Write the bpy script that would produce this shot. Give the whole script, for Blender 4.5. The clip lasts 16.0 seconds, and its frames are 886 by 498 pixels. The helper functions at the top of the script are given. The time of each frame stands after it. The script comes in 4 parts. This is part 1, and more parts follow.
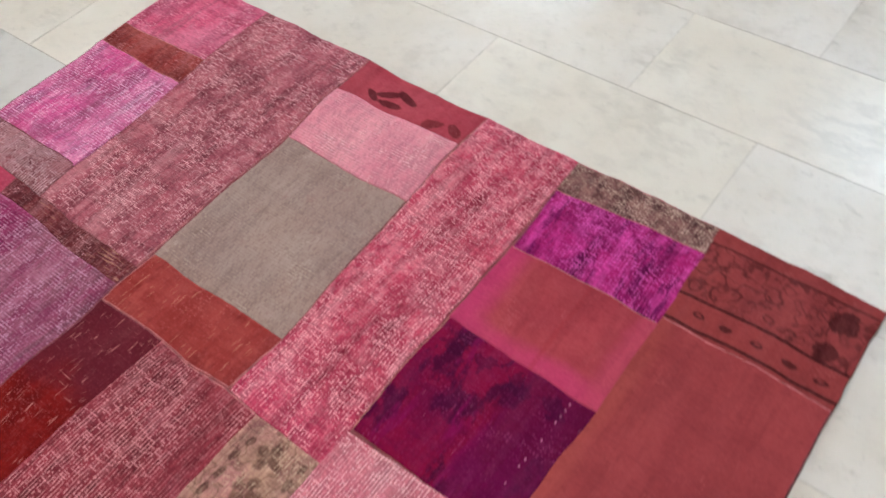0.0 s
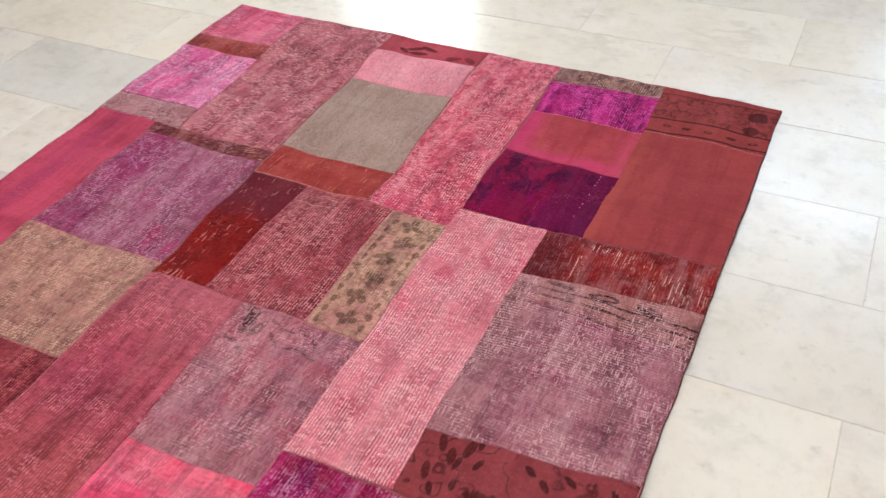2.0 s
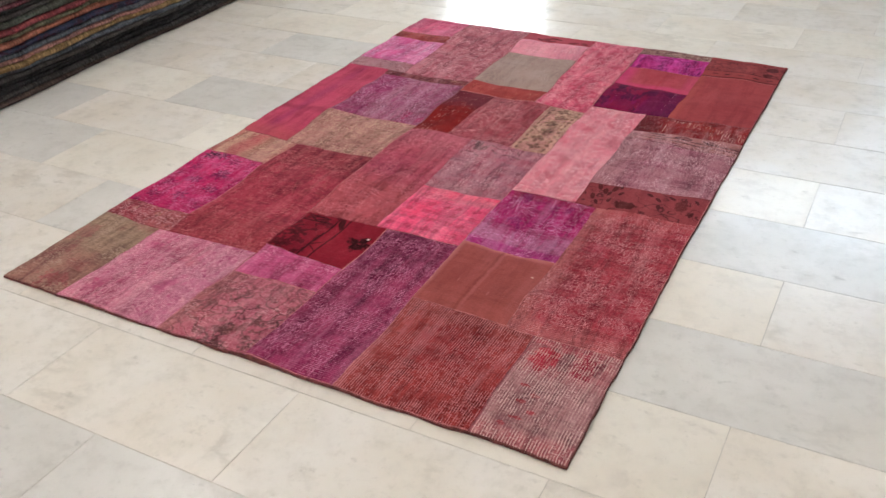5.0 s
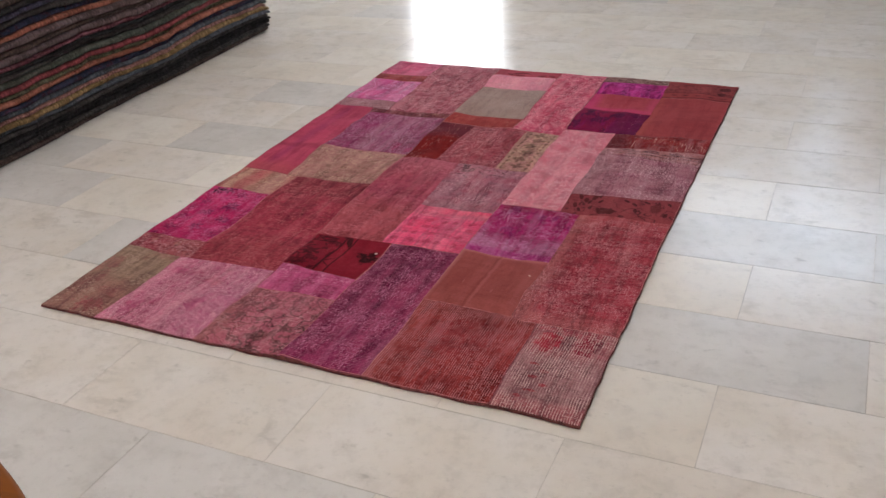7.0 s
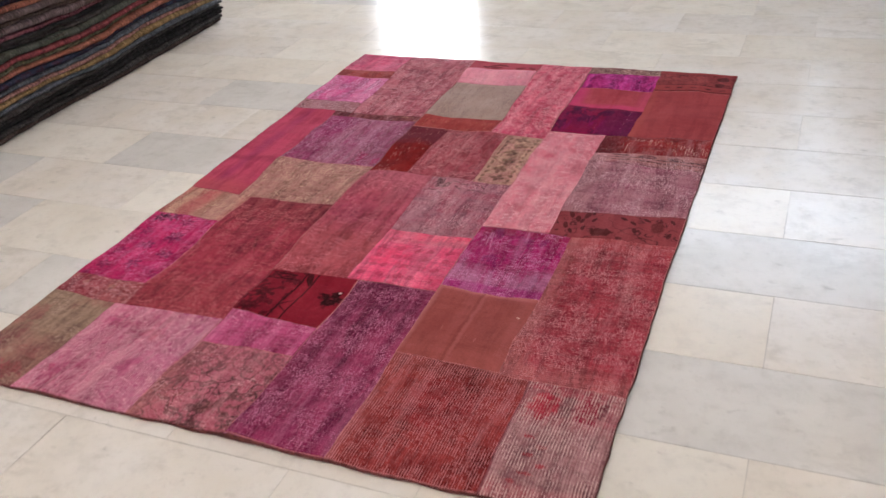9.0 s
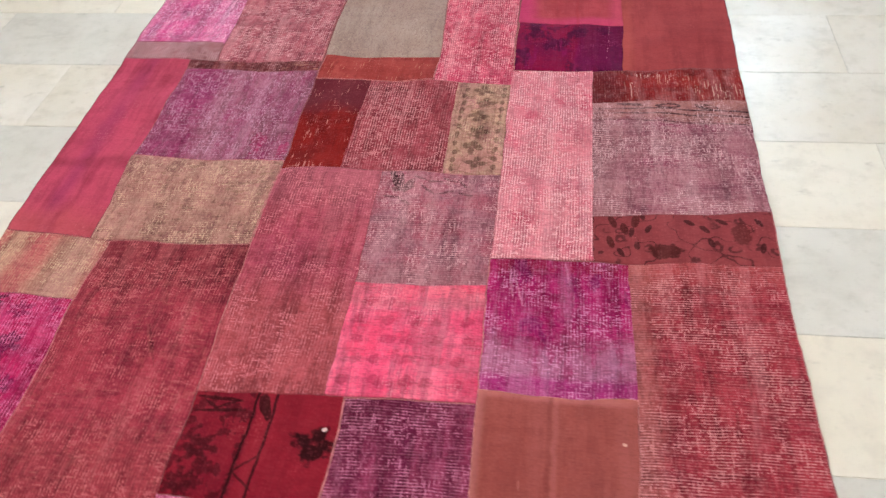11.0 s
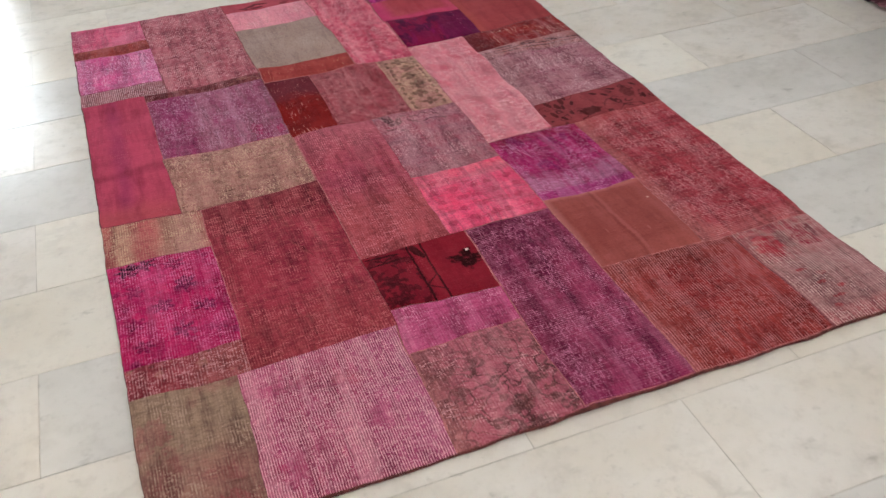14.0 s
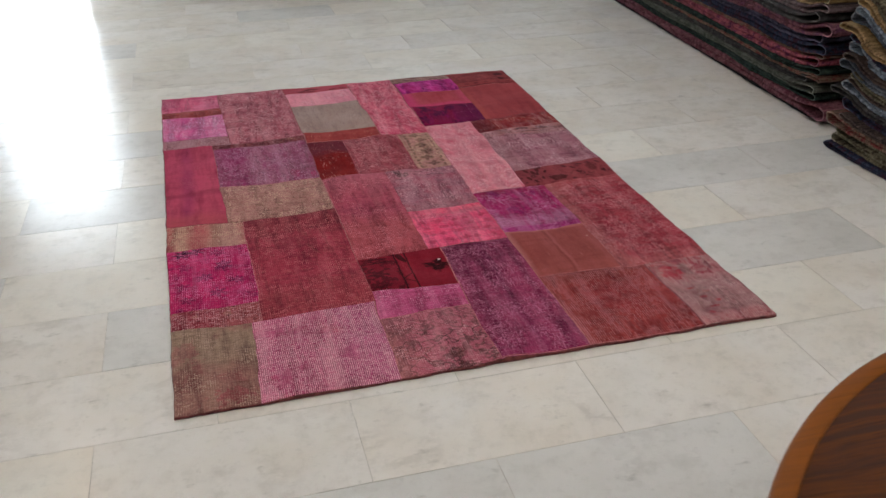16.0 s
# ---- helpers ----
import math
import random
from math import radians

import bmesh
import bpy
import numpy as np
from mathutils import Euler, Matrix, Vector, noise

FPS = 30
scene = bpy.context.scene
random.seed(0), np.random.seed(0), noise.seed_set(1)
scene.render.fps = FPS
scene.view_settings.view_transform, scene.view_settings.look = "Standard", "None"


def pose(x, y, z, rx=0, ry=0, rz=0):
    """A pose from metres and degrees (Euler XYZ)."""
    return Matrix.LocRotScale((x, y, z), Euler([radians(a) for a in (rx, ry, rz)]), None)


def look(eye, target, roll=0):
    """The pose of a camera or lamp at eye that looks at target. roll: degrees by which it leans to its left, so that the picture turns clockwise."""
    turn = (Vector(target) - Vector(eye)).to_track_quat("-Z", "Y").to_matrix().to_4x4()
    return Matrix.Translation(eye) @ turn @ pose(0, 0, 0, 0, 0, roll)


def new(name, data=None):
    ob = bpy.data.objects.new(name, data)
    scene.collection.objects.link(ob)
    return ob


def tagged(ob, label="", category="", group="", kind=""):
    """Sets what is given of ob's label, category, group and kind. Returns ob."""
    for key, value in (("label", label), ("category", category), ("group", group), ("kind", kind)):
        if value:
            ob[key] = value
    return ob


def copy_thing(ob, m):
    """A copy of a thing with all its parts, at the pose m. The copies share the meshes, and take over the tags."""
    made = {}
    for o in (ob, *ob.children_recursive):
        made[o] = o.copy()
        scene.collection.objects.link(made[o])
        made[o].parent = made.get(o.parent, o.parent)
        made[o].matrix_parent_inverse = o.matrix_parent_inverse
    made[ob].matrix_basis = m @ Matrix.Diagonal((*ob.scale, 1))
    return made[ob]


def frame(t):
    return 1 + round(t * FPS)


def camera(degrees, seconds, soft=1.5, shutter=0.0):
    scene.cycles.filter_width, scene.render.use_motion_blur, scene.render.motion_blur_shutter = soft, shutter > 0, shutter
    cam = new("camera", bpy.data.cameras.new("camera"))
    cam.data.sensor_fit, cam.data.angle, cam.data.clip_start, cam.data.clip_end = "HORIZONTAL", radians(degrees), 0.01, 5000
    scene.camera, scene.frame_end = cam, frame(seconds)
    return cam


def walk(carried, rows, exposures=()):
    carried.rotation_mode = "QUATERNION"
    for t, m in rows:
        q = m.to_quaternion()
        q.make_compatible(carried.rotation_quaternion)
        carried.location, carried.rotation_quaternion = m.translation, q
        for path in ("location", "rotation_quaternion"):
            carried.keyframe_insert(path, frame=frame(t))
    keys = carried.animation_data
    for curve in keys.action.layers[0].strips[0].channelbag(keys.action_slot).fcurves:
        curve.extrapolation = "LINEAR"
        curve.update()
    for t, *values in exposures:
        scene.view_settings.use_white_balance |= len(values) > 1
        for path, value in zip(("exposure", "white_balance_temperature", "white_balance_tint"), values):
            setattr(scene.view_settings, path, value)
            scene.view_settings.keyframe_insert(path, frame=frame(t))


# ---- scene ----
cam = camera(52.5, 16.0, shutter=0.35)
PATH = [
    (0, (1.684, 1.383, 1.265), (0.855, 2.338, -0.284), -5.2),
    (0.5, (1.764, 1.152, 1.224), (1.024, 2.227, -0.292), -6.2),
    (1, (1.85, 0.887, 1.27), (1.108, 2.079, -0.154), -6.4),
    (1.5, (1.833, 0.607, 1.26), (1.114, 1.862, -0.121), -4.7),
    (2, (1.831, 0.325, 1.258), (1.114, 1.677, -0.029), -3.6),
    (2.5, (1.936, 0.054, 1.268), (1.173, 1.434, 0.038), -2.6),
    (3, (1.989, -0.22, 1.304), (1.182, 1.173, 0.117), -3.4),
    (3.5, (1.937, -0.53, 1.299), (1.144, 0.894, 0.141), -4.3),
    (4, (1.983, -0.757, 1.331), (1.209, 0.697, 0.195), -2.6),
    (4.5, (2.117, -1.033, 1.34), (1.293, 0.428, 0.251), -2.3),
    (7, (2.16, -1.569, 1.362), (1.382, 0.011, 0.413), -4.3),
    (7.5, (2.153, -1.553, 1.361), (1.386, 0.023, 0.397), -4.0),
    (8, (2.128, -1.56, 1.357), (1.388, 0.023, 0.383), -4.2),
    (8.5, (2.074, -1.438, 1.33), (1.362, 0.154, 0.35), -4.9),
    (9, (2.005, -1.186, 1.337), (1.279, 0.383, 0.331), -5.6),
    (9.2, (1.962, -1.1, 1.33), (1.239, 0.465, 0.315), -5.7),
    (11.3, (1.118, -0.259, 1.28), (0.942, 1.197, -0.08), -5.8),
    (11.5, (1.032, -0.25, 1.288), (0.909, 1.211, -0.073), -6.8),
    (12, (0.883, -0.297, 1.288), (0.927, 1.167, -0.074), -5.7),
    (12.5, (0.751, -0.48, 1.296), (0.896, 0.979, -0.064), -6.2),
    (13, (0.524, -0.624, 1.317), (0.837, 0.896, 0.056), -5.5),
    (13.5, (0.313, -0.804, 1.352), (0.796, 0.687, 0.109), -5.3),
    (14, (0.233, -1.076, 1.356), (0.743, 0.437, 0.152), -3.6),
    (14.5, (0.183, -1.298, 1.383), (0.712, 0.263, 0.251), -4.0),
    (15, (0.102, -1.519, 1.375), (0.67, 0.06, 0.286), -2.3),
    (15.5, (0.141, -1.713, 1.402), (0.671, -0.068, 0.396), -1.8),
    (16, (0.222, -1.865, 1.412), (0.672, -0.163, 0.464), -0.9),
]
walk(cam, [(t, look(eye, target, roll)) for t, eye, target, roll in PATH],
     [(0, 0.46, 6360, 9), (0.5, 0.7, 6440, 10), (1.5, 0.72, 6500, 10), (2, 0.62, 6550, 10), (2.5, 0.56, 6610, 10), (3, 0.7, 6590, 10), (4.5, 0.53, 6540, 9), (7, -0.05, 6620, 15), (7.5, -0.02, 6620, 15), (8, 0.14, 6620, 15), (8.5, 0.12, 6620, 15), (9, 0.26, 6620, 15),
      (11.5, 0.72, 6500, 6), (12, 0.36, 6550, 6), (12.5, 0.34, 6530, 8), (13, 0.2, 6500, 10), (14, 0.2, 6450, 9), (15, 0.36, 6450, 6), (15.5, 0.17, 6380, 10), (16, -0.12, 6380, 9)])
# Shop room: +y towards the glass door in the back wall, the rug's near left corner at the origin.
# ---- world, daylight and lamps ----
world = bpy.data.worlds.new("world")
scene.world = world
world.use_nodes = True
wn = world.node_tree.nodes
sky = wn.new("ShaderNodeTexSky")
sky.sky_type, sky.sun_disc = "NISHITA", False
sky.sun_elevation, sky.sun_rotation = radians(48), radians(20)
wn["Background"].inputs["Strength"].default_value = 0.12
world.node_tree.links.new(sky.outputs[0], wn["Background"].inputs["Color"])

DAYLIGHT = 7.5      # glow of the bright street behind the door
FILL_PANEL = 8.3         # unseen ceiling panels, added as fill light
CEIL = 2.9


# ---- helpers ----
def lin(r, g, b, k=1.0):
    f = lambda v: (v / 255 / 12.92 if v <= 10 else ((v / 255 + 0.055) / 1.055) ** 2.4) * k
    return (f(r), f(g), f(b), 1.0)


class Graph:
    """A material's node tree with short calls; every value may be a number, a colour or a socket."""

    def __init__(self, name):
        self.mat = bpy.data.materials.new(name)
        self.mat.use_nodes = True
        self.t = self.mat.node_tree
        self.bsdf = self.t.nodes["Principled BSDF"]

    def put(self, node, key, value):
        socket = node.inputs[key]
        if isinstance(value, bpy.types.NodeSocket):
            self.t.links.new(value, socket)
        else:
            socket.default_value = value

    def node(self, kind, **values):
        n = self.t.nodes.new(kind)
        for key, value in values.items():
            self.put(n, key, value)
        return n

    def co(self):
        return self.t.nodes.new("ShaderNodeTexCoord").outputs["Object"]

    def m(self, op, a, b=0.0, c=None):
        n = self.t.nodes.new("ShaderNodeMath")
        n.operation = op
        self.put(n, 0, a), self.put(n, 1, b)
        if c is not None:
            self.put(n, 2, c)
        return n.outputs[0]

    def v(self, op, a, b):
        n = self.t.nodes.new("ShaderNodeVectorMath")
        n.operation = op
        self.put(n, 0, a), self.put(n, 1, b)
        return n.outputs[0]

    def xyz(self, vec):
        n = self.node("ShaderNodeSeparateXYZ", Vector=vec)
        return n.outputs[0], n.outputs[1], n.outputs[2]

    def join(self, x, y, z=0.0):
        return self.node("ShaderNodeCombineXYZ", X=x, Y=y, Z=z).outputs[0]

    def noise(self, vec, scale, detail=2.0, rough=0.5):
        return self.node("ShaderNodeTexNoise", Vector=vec, Scale=scale, Detail=detail, Roughness=rough).outputs[0]

    def cells(self, vec, scale, feature="F1"):
        n = self.t.nodes.new("ShaderNodeTexVoronoi")
        n.feature = feature
        self.put(n, "Vector", vec), self.put(n, "Scale", scale)
        return n.outputs[0]

    def step(self, x, lo, hi, a=0.0, b=1.0):
        n = self.t.nodes.new("ShaderNodeMapRange")
        n.interpolation_type = "SMOOTHSTEP"
        for i, value in enumerate((x, lo, hi, a, b)):
            self.put(n, i, value)
        return n.outputs[0]

    def mix(self, f, a, b, how="MIX"):
        n = self.t.nodes.new("ShaderNodeMix")
        n.data_type, n.blend_type = "RGBA", how
        self.put(n, 0, f), self.put(n, 6, a), self.put(n, 7, b)
        return n.outputs[2]

    def bump(self, height, strength, distance):
        return self.node("ShaderNodeBump", Height=height, Strength=strength, Distance=distance).outputs[0]

    def set(self, **values):
        for key, value in values.items():
            self.put(self.bsdf, key.replace("_", " "), value)
        return self.mat


def part(name, bm, material, parent=None, label="", smooth=True):
    mesh = bpy.data.meshes.new(name)
    bm.normal_update()
    bm.to_mesh(mesh)
    bm.free()
    if smooth:
        mesh.shade_smooth()
    if material:
        mesh.materials.append(material)
    ob = new(name, mesh)
    ob.parent = parent
    return tagged(ob, label)


def box(bm, x0, y0, z0, x1, y1, z1):
    vs = [bm.verts.new((x, y, z)) for z in (z0, z1) for x, y in ((x0, y0), (x1, y0), (x1, y1), (x0, y1))]
    for f in ((3, 2, 1, 0), (4, 5, 6, 7), (0, 1, 5, 4), (1, 2, 6, 5), (2, 3, 7, 6), (3, 0, 4, 7)):
        bm.faces.new([vs[i] for i in f])


def boxes(*rows):
    bm = bmesh.new()
    for row in rows:
        box(bm, *row)
    return bm


def lathe(rows, steps=48):
    """A turned solid from (radius, height) rows, first and last closed."""
    bm = bmesh.new()
    rings = [[bm.verts.new((r * math.cos(a), r * math.sin(a), z)) for a in (2 * math.pi * i / steps for i in range(steps))] for r, z in rows]
    for lo, hi in zip(rings, rings[1:]):
        for i in range(steps):
            bm.faces.new((lo[i], lo[(i + 1) % steps], hi[(i + 1) % steps], hi[i]))
    bm.faces.new(rings[0][::-1]), bm.faces.new(rings[-1])
    return bm


def hoop(outline, steps=48):
    """A turned ring whose closed outline is given in (radius, height) rows."""
    bm = bmesh.new()
    rings = [[bm.verts.new((q * math.cos(a), q * math.sin(a), z)) for q, z in outline] for a in (2 * math.pi * i / steps for i in range(steps))]
    n = len(outline)
    for r0, r1 in zip(rings, rings[1:] + rings[:1]):
        for k in range(n):
            bm.faces.new((r0[k], r1[k], r1[(k + 1) % n], r0[(k + 1) % n]))
    bmesh.ops.recalc_face_normals(bm, faces=bm.faces)
    return bm


def n1(x, y=0.0, z=0.0):
    return noise.noise((x, y, z))


# ---- materials of the room ----
def marble(name, pale, warm, vein, tint):
    g = Graph(name)
    rnd = g.t.nodes.new("ShaderNodeObjectInfo").outputs["Random"]
    shift = g.join(g.m("MULTIPLY", rnd, 37.0), g.m("MULTIPLY", rnd, 71.0), g.m("MULTIPLY", rnd, 13.0))
    p = g.v("ADD", g.co(), shift)
    n = g.node("ShaderNodeTexNoise", Vector=p, Scale=5.0, Detail=5.0, Roughness=0.6)
    cloud = g.noise(p, 3.2, 4.0, 0.55)
    c = g.mix(g.step(cloud, 0.35, 0.68), pale, warm)
    line = g.m("ABSOLUTE", g.m("SUBTRACT", g.noise(g.v("MULTIPLY", p, (1.0, 1.7, 1.0)), 3.4, 5.0, 0.62), 0.5))
    c = g.mix(g.m("MULTIPLY", g.step(line, 0.06, 0.0), g.m("MULTIPLY", g.step(n.outputs[0], 0.45, 0.75), 0.42)), c, vein)
    c = g.mix(g.m("MULTIPLY", g.step(g.noise(g.v("ADD", p, (5.0, 2.0, 0.0)), 13.0, 5.0, 0.62), 0.48, 0.74), 0.3), c, vein)
    spots = g.step(g.noise(p, 42.0, 3.0), 0.66, 0.78)
    c = g.mix(g.m("MULTIPLY", spots, 0.28), c, vein)
    c = g.mix(g.m("MULTIPLY", g.step(g.noise(p, 30.0, 6.0, 0.75), 0.5, 0.7), 0.22), c, vein)
    c = g.mix(g.m("MULTIPLY", g.step(g.noise(p, 160.0, 2.0), 0.68, 0.78), 0.35), c, vein)
    c = g.mix(g.m("MULTIPLY", g.step(g.noise(p, 9.0, 4.0), 0.5, 0.75), 0.2), c, tint)
    c = g.mix(1.0, c, g.mix(rnd, (0.95, 0.945, 0.935, 1), (1.02, 1.02, 1.02, 1)), "MULTIPLY")
    smudge = g.step(g.noise(g.v("MULTIPLY", g.v("ADD", p, (7.0, 3.0, 0.0)), (0.6, 1.0, 1.0)), 24.0, 4.0, 0.65), 0.6, 0.8)
    c = g.mix(g.m("MULTIPLY", smudge, 0.55), c, tuple(v * 0.8 for v in vein[:3]) + (1,))
    # dirt that has crept in from the joints
    tx, ty, _ = g.xyz(g.co())
    inset = g.m("MINIMUM", g.m("SUBTRACT", 0.3067, g.m("ABSOLUTE", tx)), g.m("SUBTRACT", 0.1536, g.m("ABSOLUTE", ty)))
    crept = g.m("MULTIPLY", g.step(g.m("ADD", inset, g.m("MULTIPLY", g.noise(p, 26.0, 4.0, 0.65), 0.034)), 0.0195, 0.009), g.step(inset, -0.01, -0.002))
    crept = g.m("MULTIPLY", crept, g.step(g.noise(g.v("ADD", p, (3.0, 9.0, 0.0)), 5.0, 3.0, 0.6), 0.42, 0.66, 0.04, 0.6))
    c = g.mix(crept, c, tuple(v * 0.72 for v in vein[:3]) + (1,))
    rough = g.step(g.noise(p, 3.0, 2.0), 0.3, 0.7, 0.20, 0.268)
    return g.set(Base_Color=c, Roughness=rough, Normal=g.bump(g.noise(p, 7.0, 2.0), 0.05, 0.004))


MARBLE = {
    "cream": marble("cream_marble", lin(232, 226, 219), lin(226, 217, 205), lin(186, 177, 166), lin(211, 206, 200)),
    "pale": marble("pale_marble", lin(236, 230, 220), lin(230, 221, 208), lin(198, 190, 180), lin(226, 219, 209)),
    "grey": marble("grey_marble", lin(222, 218, 213), lin(212, 208, 202), lin(182, 177, 171), lin(204, 201, 197)),
}


def plain(name, colour, rough=0.8, vary=0.12, scale=3.0, **more):
    g = Graph(name)
    p = g.co()
    f = g.m("ADD", g.m("MULTIPLY", g.noise(p, scale, 4.0), 0.7), g.m("MULTIPLY", g.noise(p, scale * 18, 3.0), 0.3))
    dark = tuple(v * (1 - vary) for v in colour[:3]) + (1,)
    light = tuple(min(1, v * (1 + vary)) for v in colour[:3]) + (1,)
    return g.set(Base_Color=g.mix(g.step(f, 0.3, 0.7), dark, light), Roughness=rough, Normal=g.bump(g.noise(p, scale * 40, 2.0), 0.1, 0.002), **more)


def glow(name, colour, strength):
    g = Graph(name)
    return g.set(Base_Color=(0.8, 0.8, 0.8, 1), Emission_Color=colour, Emission_Strength=strength)


PLASTER = plain("wall_plaster", (0.82, 0.815, 0.8, 1))
WHITE = plain("ceiling_paint", (0.8, 0.79, 0.77, 1), vary=0.04)
def joint_filler(name):
    """Pale filler, flush and clean in places, dark with dirt in others."""
    g = Graph(name)
    p = g.co()
    dirt = g.step(g.noise(p, 4.5, 4.0, 0.7), 0.42, 0.62)
    c = g.mix(dirt, lin(208, 200, 190), lin(180, 171, 161))
    c = g.mix(g.step(g.noise(p, 55.0, 3.0, 0.7), 0.52, 0.66, 0, 0.6), c, lin(158, 149, 139))
    return g.set(Base_Color=c, Roughness=0.6)


GROUT = joint_filler("grout")
METAL = plain("door_frame_paint", (0.25, 0.22, 0.2, 1), 0.45)
SILL = plain("sill_stone", (0.5, 0.48, 0.45, 1), 0.4)


# ---- the room ----
X0, X1, Y0, Y1 = -2.6, 4.0, -4.4, 5.3
DOOR = (-1.43, -0.53, 2.0)
floor = part("floor", boxes((X0, Y0, -0.12, X1, Y1 + 0.25, -0.0016)), GROUT, label="white and grey polished marble tile floor", smooth=False)
tagged(floor, kind="structure", category="floor")
tagged(part("ceiling", boxes((X0 - 0.2, Y0 - 0.2, CEIL, X1 + 0.2, Y1 + 0.2, CEIL + 0.15)), WHITE, smooth=False), "plain white painted shop ceiling", "ceiling", kind="structure")
tagged(part("wall_west", boxes((X0 - 0.2, Y0 - 0.2, -0.12, X0, Y1 + 0.2, CEIL)), PLASTER, smooth=False), "plain pale plastered shop wall", "wall", kind="structure")
tagged(part("wall_east", boxes((X1, Y0 - 0.2, -0.12, X1 + 0.2, Y1 + 0.2, CEIL)), PLASTER, smooth=False), "plain pale plastered shop wall", "wall", kind="structure")
tagged(part("wall_south", boxes((X0, Y0 - 0.2, -0.12, X1, Y0, CEIL)), PLASTER, smooth=False), "plain pale plastered shop wall", "wall", kind="structure")
# back wall with the doorway, a high window and a narrow side light
DX0, DX1, DH = DOOR
WX0, WX1, WZ0, WZ1 = 0.95, 2.85, 1.85, 2.72
SX0, SX1, SZ0, SZ1 = 1.93, 2.08, 1.1, 1.83
ya, yb = Y1, Y1 + 0.2
tagged(part("wall_north", boxes(
    (X0, ya, -0.12, DX0, yb, CEIL), (DX0, ya, DH, DX1, yb, CEIL), (DX1, ya, -0.12, SX0 if SX0 < WX0 else WX0, yb, CEIL),
    (WX1, ya, -0.12, X1, yb, CEIL), (WX0, ya, WZ1, WX1, yb, CEIL), (WX0, ya, SZ1, WX1, yb, WZ0),
    (WX0, ya, -0.12, SX0, yb, SZ1), (SX1, ya, -0.12, WX1, yb, SZ1), (SX0, ya, -0.12, SX1, yb, SZ0)), PLASTER, smooth=False),
    "pale plastered back wall with a doorway and windows", "wall", kind="structure")
door = part("door_1", boxes((DX0, ya + 0.05, -0.002, DX0 + 0.04, yb - 0.05, DH), (DX1 - 0.04, ya + 0.05, -0.002, DX1, yb - 0.05, DH),
            (DX0 + 0.04, ya + 0.05, DH - 0.05, DX1 - 0.04, yb - 0.05, DH)), METAL, smooth=False)
tagged(door, "dark painted door frame of an open doorway", "door", kind="structure")
for i, (a, b, c, d) in enumerate(((WX0, WX1, WZ0, WZ1), (SX0, SX1, SZ0, SZ1))):
    win = part(f"window_{i + 1}", boxes((a, ya + 0.06, c, a + 0.03, yb - 0.06, d), (b - 0.03, ya + 0.06, c, b, yb - 0.06, d),
               (a + 0.03, ya + 0.06, d - 0.03, b - 0.03, yb - 0.06, d), (a + 0.03, ya + 0.06, c, b - 0.03, yb - 0.06, c + 0.03)), METAL, smooth=False)
    tagged(win, "dark painted window frame in the back wall", "window", kind="structure")
tagged(part("ground", boxes((-60, Y1 + 0.25, -0.14, 60, 90, -0.02)), SILL, smooth=False), "pale paved street outside the door", "ground", kind="structure")
# the bright street: a plain glowing backdrop outside the openings
tagged(part("backdrop", boxes((DX0 - 0.6, Y1 + 0.9, -0.02, DX1 + 0.6, Y1 + 0.95, 3.2)), glow("street_glow", (0.86, 0.94, 1.0, 1), DAYLIGHT), smooth=False),
       "overexposed daylight outside the doorway", "backdrop", kind="structure")
tagged(part("backdrop", boxes((WX0 - 0.3, Y1 + 0.6, 0.4, WX1 + 0.3, Y1 + 0.65, 3.2)), glow("window_glow", (0.64, 0.82, 1.0, 1), DAYLIGHT * 0.74), smooth=False),
       "hazy daylight outside the window", "backdrop", kind="structure")

# unseen ceiling panels, added to fill the room with light, and two small warm downlights
panel_frame = plain("lamp_frame", (0.75, 0.75, 0.75, 1), 0.5, 0.03)
fill_panel_glow = glow("lamp_diffuser", (1.0, 0.966, 0.928, 1), FILL_PANEL)
first = None
for px in (-1.2, 0.65, 2.5):
    for py in (-3.0, -0.9, 1.2):
        at = pose(px, py, CEIL - 0.03)
        if first is None:
            first = new("ceiling_light")
            tagged(first, "square white ceiling panel, unseen, added as fill light", "ceiling light", "ceiling panels")
            part("frame", boxes((-0.31, -0.31, 0, -0.28, 0.31, 0.03), (0.28, -0.31, 0, 0.31, 0.31, 0.03), (-0.28, -0.31, 0, 0.28, -0.28, 0.03), (-0.28, 0.28, 0, 0.28, 0.31, 0.03)), panel_frame, first, smooth=False)
            part("diffuser", boxes((-0.28, -0.28, 0.008, 0.28, 0.28, 0.02)), fill_panel_glow, first, smooth=False)
            first.matrix_basis = at
        else:
            copy_thing(first, at)
spot_glow = glow("downlight_glow", (1.0, 0.86, 0.68, 1), 330.0)
spot = new("downlight")
tagged(spot, "small round warm ceiling downlight, lit", "ceiling light", "downlights")
part("ring", hoop([(0.036, 0.002), (0.04, 0.0), (0.058, 0.0), (0.06, 0.003), (0.06, 0.02), (0.036, 0.02)], 24), panel_frame, spot)
part("bulb", lathe([(0.034, 0.006), (0.034, 0.016)], 24), spot_glow, spot)
spot.matrix_basis = pose(-1.0, 3.4, CEIL - 0.02)
copy_thing(spot, pose(2.36, 3.42, CEIL - 0.02))


